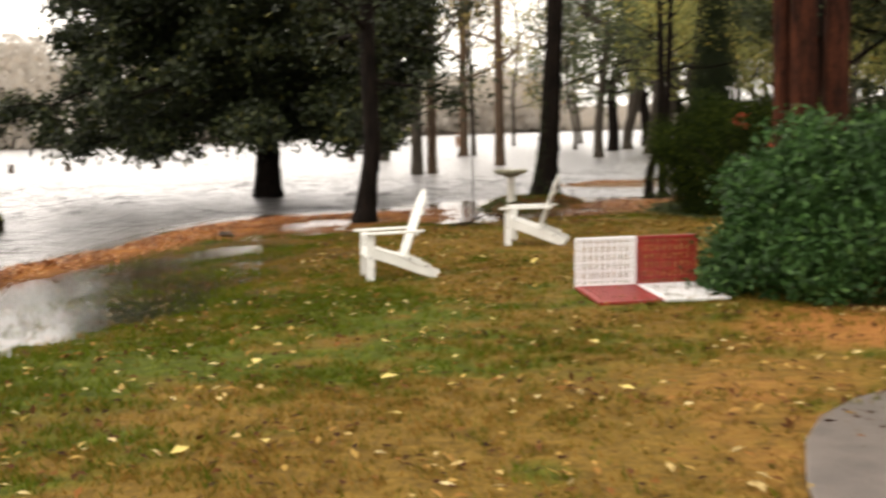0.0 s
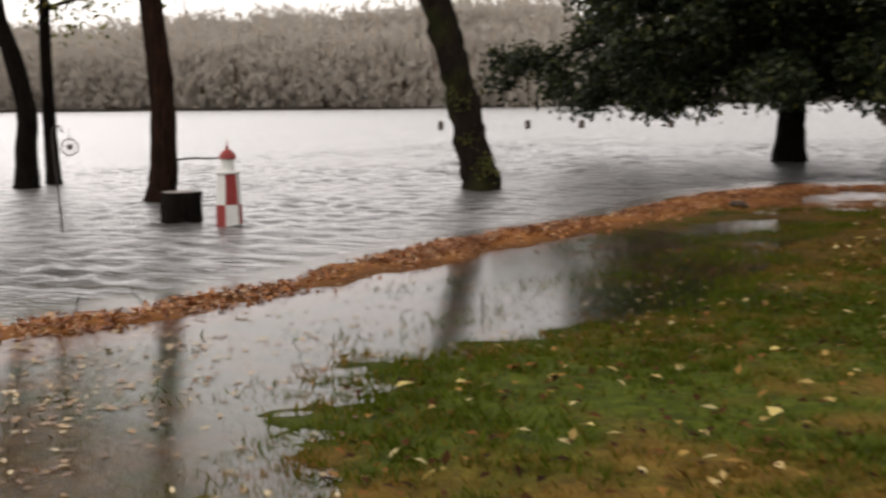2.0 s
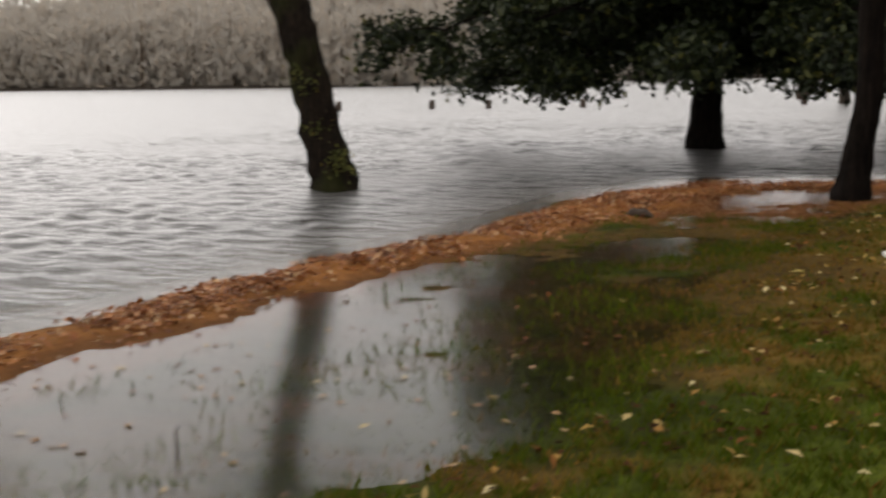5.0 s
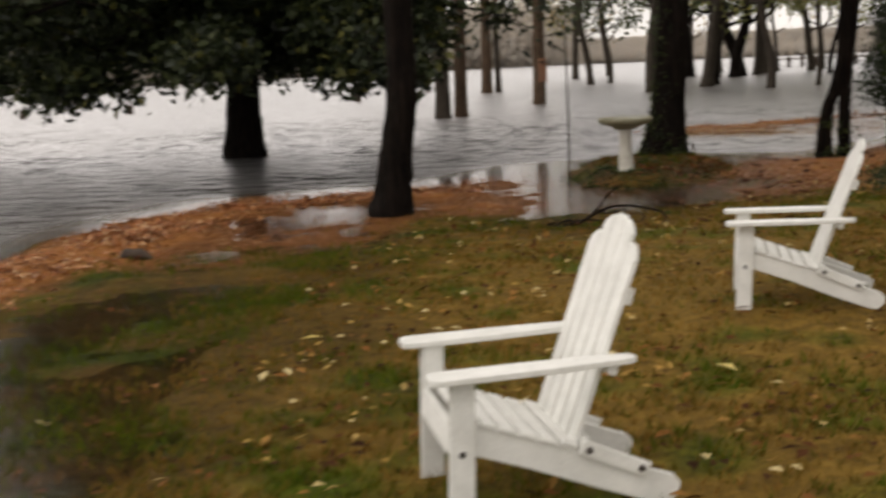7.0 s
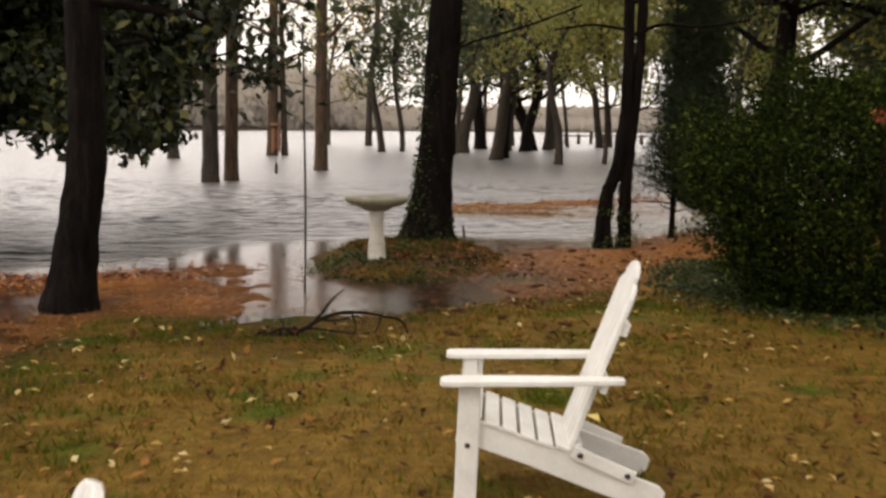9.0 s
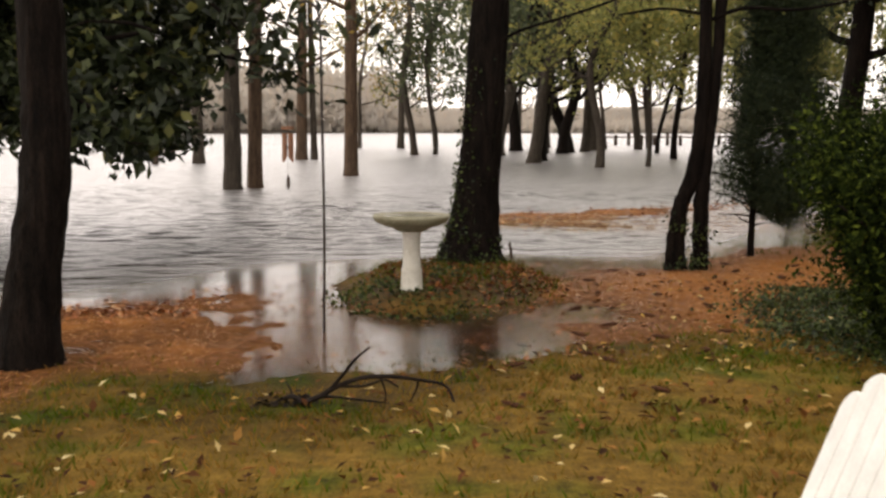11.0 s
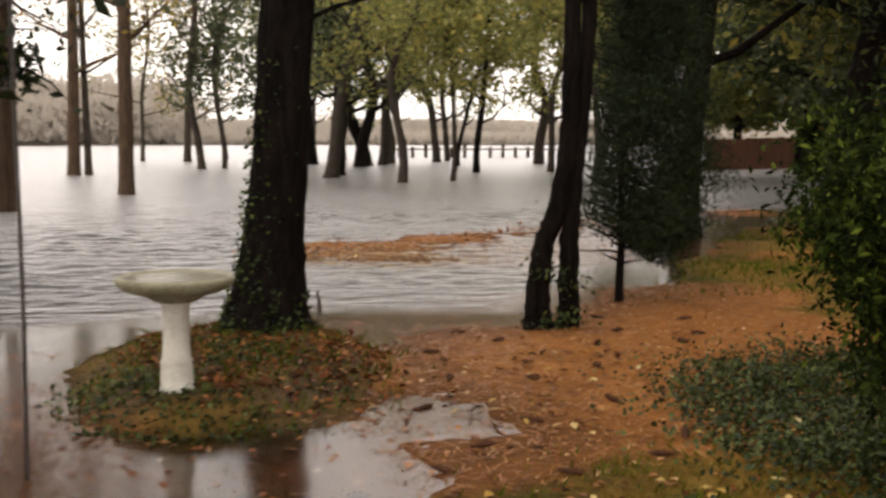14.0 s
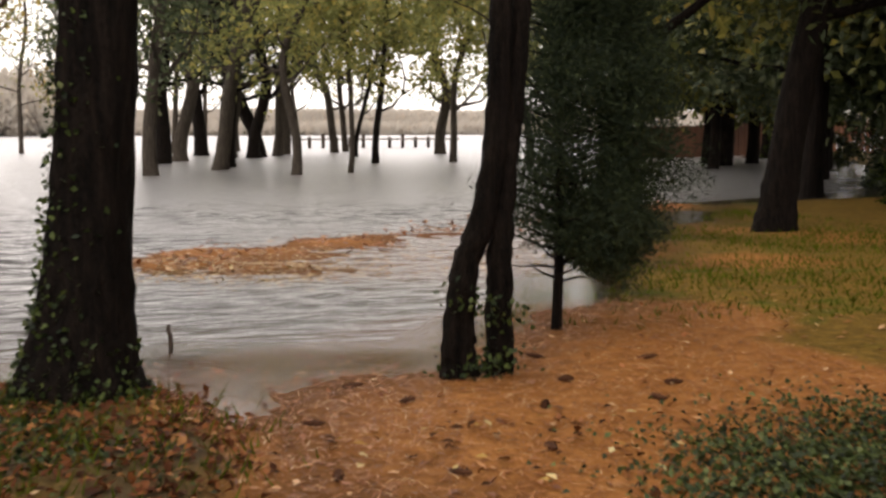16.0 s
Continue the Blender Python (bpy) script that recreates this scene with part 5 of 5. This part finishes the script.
# ---- ground litter and grass ----
def scatter(n, x0, x1, y0, y1, rng, chance):
    x, y = rng.uniform(x0, x1, n), rng.uniform(y0, y1, n)
    keep = rng.uniform(0, 1, n) < chance(x, y)
    return x[keep], y[keep]


rng = np.random.RandomState(300)
# drift of leaves along the shore
x, y = scatter(150000, -7.5, -1.5, 3, 24, rng, lambda x, y: np.exp(-((signed(x, y, SHORE) - np.minimum(0.35 + 0.09 * np.maximum(y - 13, 0), 1.1)) / (0.30 + 0.03 * np.maximum(y - 13, 0))) ** 2) * np.where(y > 22.5, 0.3, 1) * np.where(y > 14, 0.5, 1.0) * np.clip(0.65 + 0.7 * waves(x, y, 3.2, 51), 0.12, 1) * np.where(y < 10.5, 0.6, 1.0))
z = height(x, y) + rng.uniform(0.0, 0.035, len(x))
v, f = leaf_arrays(np.stack([x, y, z], -1), 0.07, 0.042, rng, flat=0.6)
tagged(raw("leaf_drift", v, f, LEAF_FALLEN), "long drift of brown and orange leaves at the waterline", "leaf litter", kind="stuff")
# leaves floating and lying in the shallows
x, y = scatter(28000, -6.5, 2.0, 3, 25, rng, lambda x, y: (signed(x, y, SHORE) > 0) * (signed(x, y, LAWN) < 0.2) * (0.07 + 0.05 * (y > 18) + 0.10 * (y < 8) + 0.75 * np.clip((7.5 - y) / 2.5, 0, 1) * np.clip((-3.0 - x) / 1.5, 0, 1)))
z = np.maximum(height(x, y), 0.0) + 0.006
v, f = leaf_arrays(np.stack([x, y, z], -1), 0.062, 0.038, rng, flat=0.92, fold=0.08)
tagged(raw("floating_leaves", v, f[np.repeat(y < 11, 2)], LEAF_PALE), "pale leaves floating in the shallow flood water", "leaf litter", kind="stuff")
tagged(raw("sodden_leaves", v, f[np.repeat(y >= 11, 2)], LEAF_RUST), "dark sodden leaves floating round the puddle", "leaf litter", kind="stuff")
# leaves on the lawn
x, y = scatter(15000, -3.5, 5.0, 1.5, 24, rng, lambda x, y: (signed(x, y, LAWN) > 0.1) * np.clip(0.4 + 0.35 * waves(x, y, 2.8, 85), 0.08, 0.9))
v, f = leaf_arrays(np.stack([x, y, height(x, y) + 0.03], -1), 0.075, 0.042, rng, flat=0.75, fold=0.2)
tagged(raw("lawn_leaves", v, f, LEAF_LAWN), "scattered yellow and brown leaves on wet grass", "leaf litter", kind="stuff")
for i, (x, y) in enumerate([(1.416, 4.98), (0.158, 4.28), (-2.49, 6.2), (-2.2, 6.35), (-1.79, 14.1), (-2.69, 12.5), (0.9, 6.6), (0.75, 4.9), (1.05, 8.3), (-0.5, 6.4), (-0.25, 4.1), (2.1, 5.6), (-1.2, 5.8), (0.55, 5.9), (1.9, 7.2), (-0.9, 7.8), (0.3, 7.2), (1.0, 5.7), (-1.5, 4.9), (1.2, 12.6), (0.5, 13.2), (1.5, 15.9)]):
    v, f = leaf_arrays(np.array([[0.0, 0, 0]]), 0.115, 0.07, rng, flat=0.8, fold=0.2)
    ob = raw("fallen_leaf", v, f, LEAF_GOLD)
    ob.location = (x, y, gz(x, y) + 0.05)
    tagged(ob, "large pale yellow fallen leaf on the grass", "leaf", "large leaves on the lawn")
# litter in the wood edge
x, y = scatter(5000, 0.2, 7, 20, 28, rng, lambda x, y: (signed(x, y, SHORE) > 0.1) * 0.22)
v, f = leaf_arrays(np.stack([x, y, height(x, y) + 0.015], -1), 0.07, 0.035, rng, flat=0.85, fold=0.15)
tagged(raw("straw_litter", v, f, LEAF_FALLEN), "brown leaves and straw under the trees", "leaf litter", kind="stuff")

# blades of the lawn
def blades(name, label, x, y, hgt, rng, mat, wide=0.006):
    z = height(x, y)
    n = len(x)
    a, b = rng.uniform(0, 6.28, n), rng.uniform(0, 6.28, n)
    h = hgt * rng.uniform(0.5, 1.35, n)
    w = wide * rng.uniform(0.7, 1.4, n)
    base = np.stack([x, y, z - 0.005], -1)
    s = np.stack([np.cos(a) * w, np.sin(a) * w, np.zeros(n)], -1)
    tip = base + np.stack([np.cos(b) * h * 0.65, np.sin(b) * h * 0.65, h], -1)
    v = np.stack([base - s, base + s, tip], 1).reshape(-1, 3)
    f = np.arange(3 * n).reshape(-1, 3)
    return tagged(raw(name, v, f, mat), label, "grass", kind="stuff")


def lawn_chance(x, y):
    e, st = signed(x, y, LAWN), straw_cover(x, y, None)
    return np.clip(1 + e / np.where(y < 8.5, 0.6, 1.3), 0, 1) ** 1.5 * (1 - 0.85 * st) * np.clip(0.5 + 0.6 * waves(x, y, 2.4, 23) + 0.35 * np.exp(-((e - 0.8) / 0.9) ** 2), 0.15, 1)
x, y = scatter(430000, -4.6, 5.6, 2.2, 21.5, rng, lambda x, y: lawn_chance(x, y) * np.where(y > 14, 0.6, 1) * np.clip(0.6 + 0.8 * waves(x, y, 11, 24), 0.1, 1))
x, y = x + 0.03 * waves(x, y, 30, 83), y + 0.03 * waves(x, y, 30, 84)
lush = green_cover(x, y, None) + rng.normal(0, 0.2, len(x)) > 0.52
blades("lawn_grass", "wet green lawn grass growing in uneven tufts", x[lush], y[lush], 0.06 * np.clip(0.8 + signed(x[lush], y[lush], LAWN), 0.6, 1), rng, GRASS, 0.007)
blades("dry_grass", "straw-brown dying grass between green tufts", x[~lush], y[~lush], 0.045, rng, GRASS_DRY, 0.007)
x, y = scatter(42000, 4.5, 13, 26.5, 40, rng, lambda x, y: np.clip(signed(x, y, LAWN) / 0.8 + 0.4, 0, 1) * (1 - 0.8 * straw_cover(x, y, None)) * np.clip(0.5 + 0.6 * waves(x, y, 2, 61), 0.1, 1))
blades("bank_grass", "thin wet grass on the bank below the pines", x, y, 0.07, rng, GRASS, 0.009)
x, y = scatter(11000, 0.5, 12.5, 30.5, 41.5, rng, lambda x, y: np.exp(-(line_distance(x, y, SPIT) / 0.75) ** 2) * 0.85 * np.clip(0.7 + 0.5 * waves(x, y, 2.2, 63), 0.1, 1))
v, f = leaf_arrays(np.stack([x, y, np.maximum(height(x, y), 0) + 0.012], -1), 0.12, 0.06, rng, flat=0.8, fold=0.15)
tagged(raw("spit_leaves", v, f, LEAF_FALLEN), "orange straw and leaves stranded on a flooded spit", "leaf litter", kind="stuff")
x, y = scatter(16000, 0.8, 7.5, 28.5, 36, rng, lambda x, y: blob(x, y, 2.5, 31.9, 1.5, 1.7, 0.4) * np.clip(0.45 + 0.5 * waves(x, y, 3.0, 65), 0.05, 1) + 0.22 * blob(x, y, 4.2, 32.2, 2.2, 1.6, 0.5))
v, f = leaf_arrays(np.stack([x, y, np.maximum(height(x, y), 0) + 0.008], -1), 0.11, 0.03, rng, flat=0.92, fold=0.1)
tagged(raw("floating_straw", v, f, LEAF_PALE), "tongue of pale straw floating off a flooded spit", "leaf litter", kind="stuff")
x, y = scatter(60000, -5.4, -1.0, 3, 18, rng, lambda x, y: (signed(x, y, LAWN) < 0.1) * (signed(x, y, LAWN) > -2.6) * (signed(x, y, SHORE) > 1.0) * np.clip(waves(x, y, 2.6, 29) + 0.1 + 0.35 * np.clip((y - 8) / 2, 0, 1), 0, 1) * np.exp(signed(x, y, LAWN) * np.where(y > 8, 0.8, 1.2)) * np.where(y > 8, 1.0, 0.27 + 0.6 * (waves(x, y, 7, 35) > 0.35)))
blades("flooded_grass", "green grass blades standing out of the puddle", x, y, 0.065, rng, GRASS, 0.006)

# ivy and weeds by the wood edge and round the mound
def ground_cover(name, label, n, chance, box4, seed, lift=0.14, size=(0.06, 0.05)):
    rng = np.random.RandomState(seed)
    x, y = scatter(n, *box4, rng, chance)
    z = height(x, y) + rng.uniform(0.0, 1, len(x)) * lift * (0.6 + 0.5 * waves(x, y, 3, seed))
    v, f = leaf_arrays(np.stack([x, y, np.maximum(z, height(x, y) + 0.01)], -1), size[0], size[1], rng, flat=0.35)
    return tagged(raw(name, v, f, LEAF_IVY), label, "ground cover", kind="stuff")
ground_cover("ivy_bed", "low bed of dark green ivy beside the azalea", 110000, lambda x, y: blob(x, y, 4.85, 21.2, 1.7, 2.3, 0.3), (2, 8, 17.5, 25), 310, 0.12, (0.04, 0.032))
ground_cover("mound_ivy", "ivy and weeds on the mound round the tree", 17000, lambda x, y: blob(x, y, 0.48, 23.1, 0.88, 1.1, 0.3) * np.clip(0.35 + waves(x, y, 4, 31) + 0.8 * blob(x, y, 0.25, 22.5, 0.6, 0.5, 0.3), 0.05, 1), (-1, 3, 22, 27), 311, 0.08, (0.045, 0.035))
x, y = scatter(4500, -0.6, 2.2, 22, 26.6, rng, lambda x, y: blob(x, y, 0.75, 24.0, 1.0, 1.7, 0.35) * 0.7)
blades("mound_grass", "tufts of grass on the mound round the tree", x, y, 0.09, rng, GRASS, 0.006)

# pine needles on the straw beds
x, y = scatter(130000, -5.5, 7.5, 15, 29, rng, lambda x, y: np.clip(straw_cover(x, y, None) - 0.25, 0, 1) * (height(x, y) > -0.012))
n = len(x)
a, L = rng.uniform(0, 6.28, n), rng.uniform(0.05, 0.11, n)
base = np.stack([x, y, height(x, y) + rng.uniform(0.002, 0.018, n)], -1)
d = np.stack([np.cos(a) * L, np.sin(a) * L, rng.uniform(-0.01, 0.02, n)], -1)
s = np.stack([-np.sin(a), np.cos(a), np.zeros(n)], -1) * 0.004
v = np.stack([base - s, base + s, base + d], 1).reshape(-1, 3)
tagged(raw("pine_needles", v, np.arange(3 * n).reshape(-1, 3), LEAF_FALLEN), "thick bed of orange-brown pine needles", "pine straw", kind="stuff")

# sticks caught in the drift, and a lump of bark
for k, (x, y, h, tilt) in enumerate([(-3.35, 8.55, 0.16, 4), (-6.0, 6.9, 0.2, 25), (-5.95, 7.6, 0.24, -30), (-5.75, 7.0, 0.12, 50), (-5.6, 8.3, 0.18, -55)]):
    v, f = tube(bezier([(0, 0, -0.06), (0.01, 0, h * 0.4), (-0.01, 0.01, h * 0.7), (0.015, 0.0, h)], 9), np.linspace(0.007, 0.003, 9), 5)
    ob = raw("twig", v, f, TWIG)
    ob.matrix_basis = pose(x, y, gz(x, y), 0, tilt, 40 * k)
    tagged(ob, "thin dark twig stuck upright in the leaf drift", "twig", "twigs in the drift")
rng = np.random.RandomState(330)
v, f = tube(bezier([(-0.16, 0, 0.0), (-0.08, 0.02, 0.04), (0.05, 0.0, 0.05), (0.17, -0.02, 0.01)], 12), [0.01, 0.03, 0.045, 0.05, 0.055, 0.055, 0.05, 0.05, 0.045, 0.04, 0.025, 0.01], 9, rng, 0.2)
ob = raw("driftwood", v, f, WOOD_DARK)
ob.location = (-4.2, 17.4, gz(-4.2, 17.4))
tagged(ob, "dark lump of driftwood lying on pine straw", "driftwood")

x, y = scatter(7500, -0.5, 2.0, 22.2, 26.4, rng, lambda x, y: blob(x, y, 0.8, 24.0, 0.9, 1.6, 0.3) * 0.55)
v, f = leaf_arrays(np.stack([x, y, height(x, y) + rng.uniform(0.005, 0.03, len(x))], -1), 0.07, 0.04, rng, flat=0.6)
tagged(raw("mound_leaves", v, f, LEAF_RUST), "red-brown dead leaves on the mound round the tree", "leaf litter", kind="stuff")
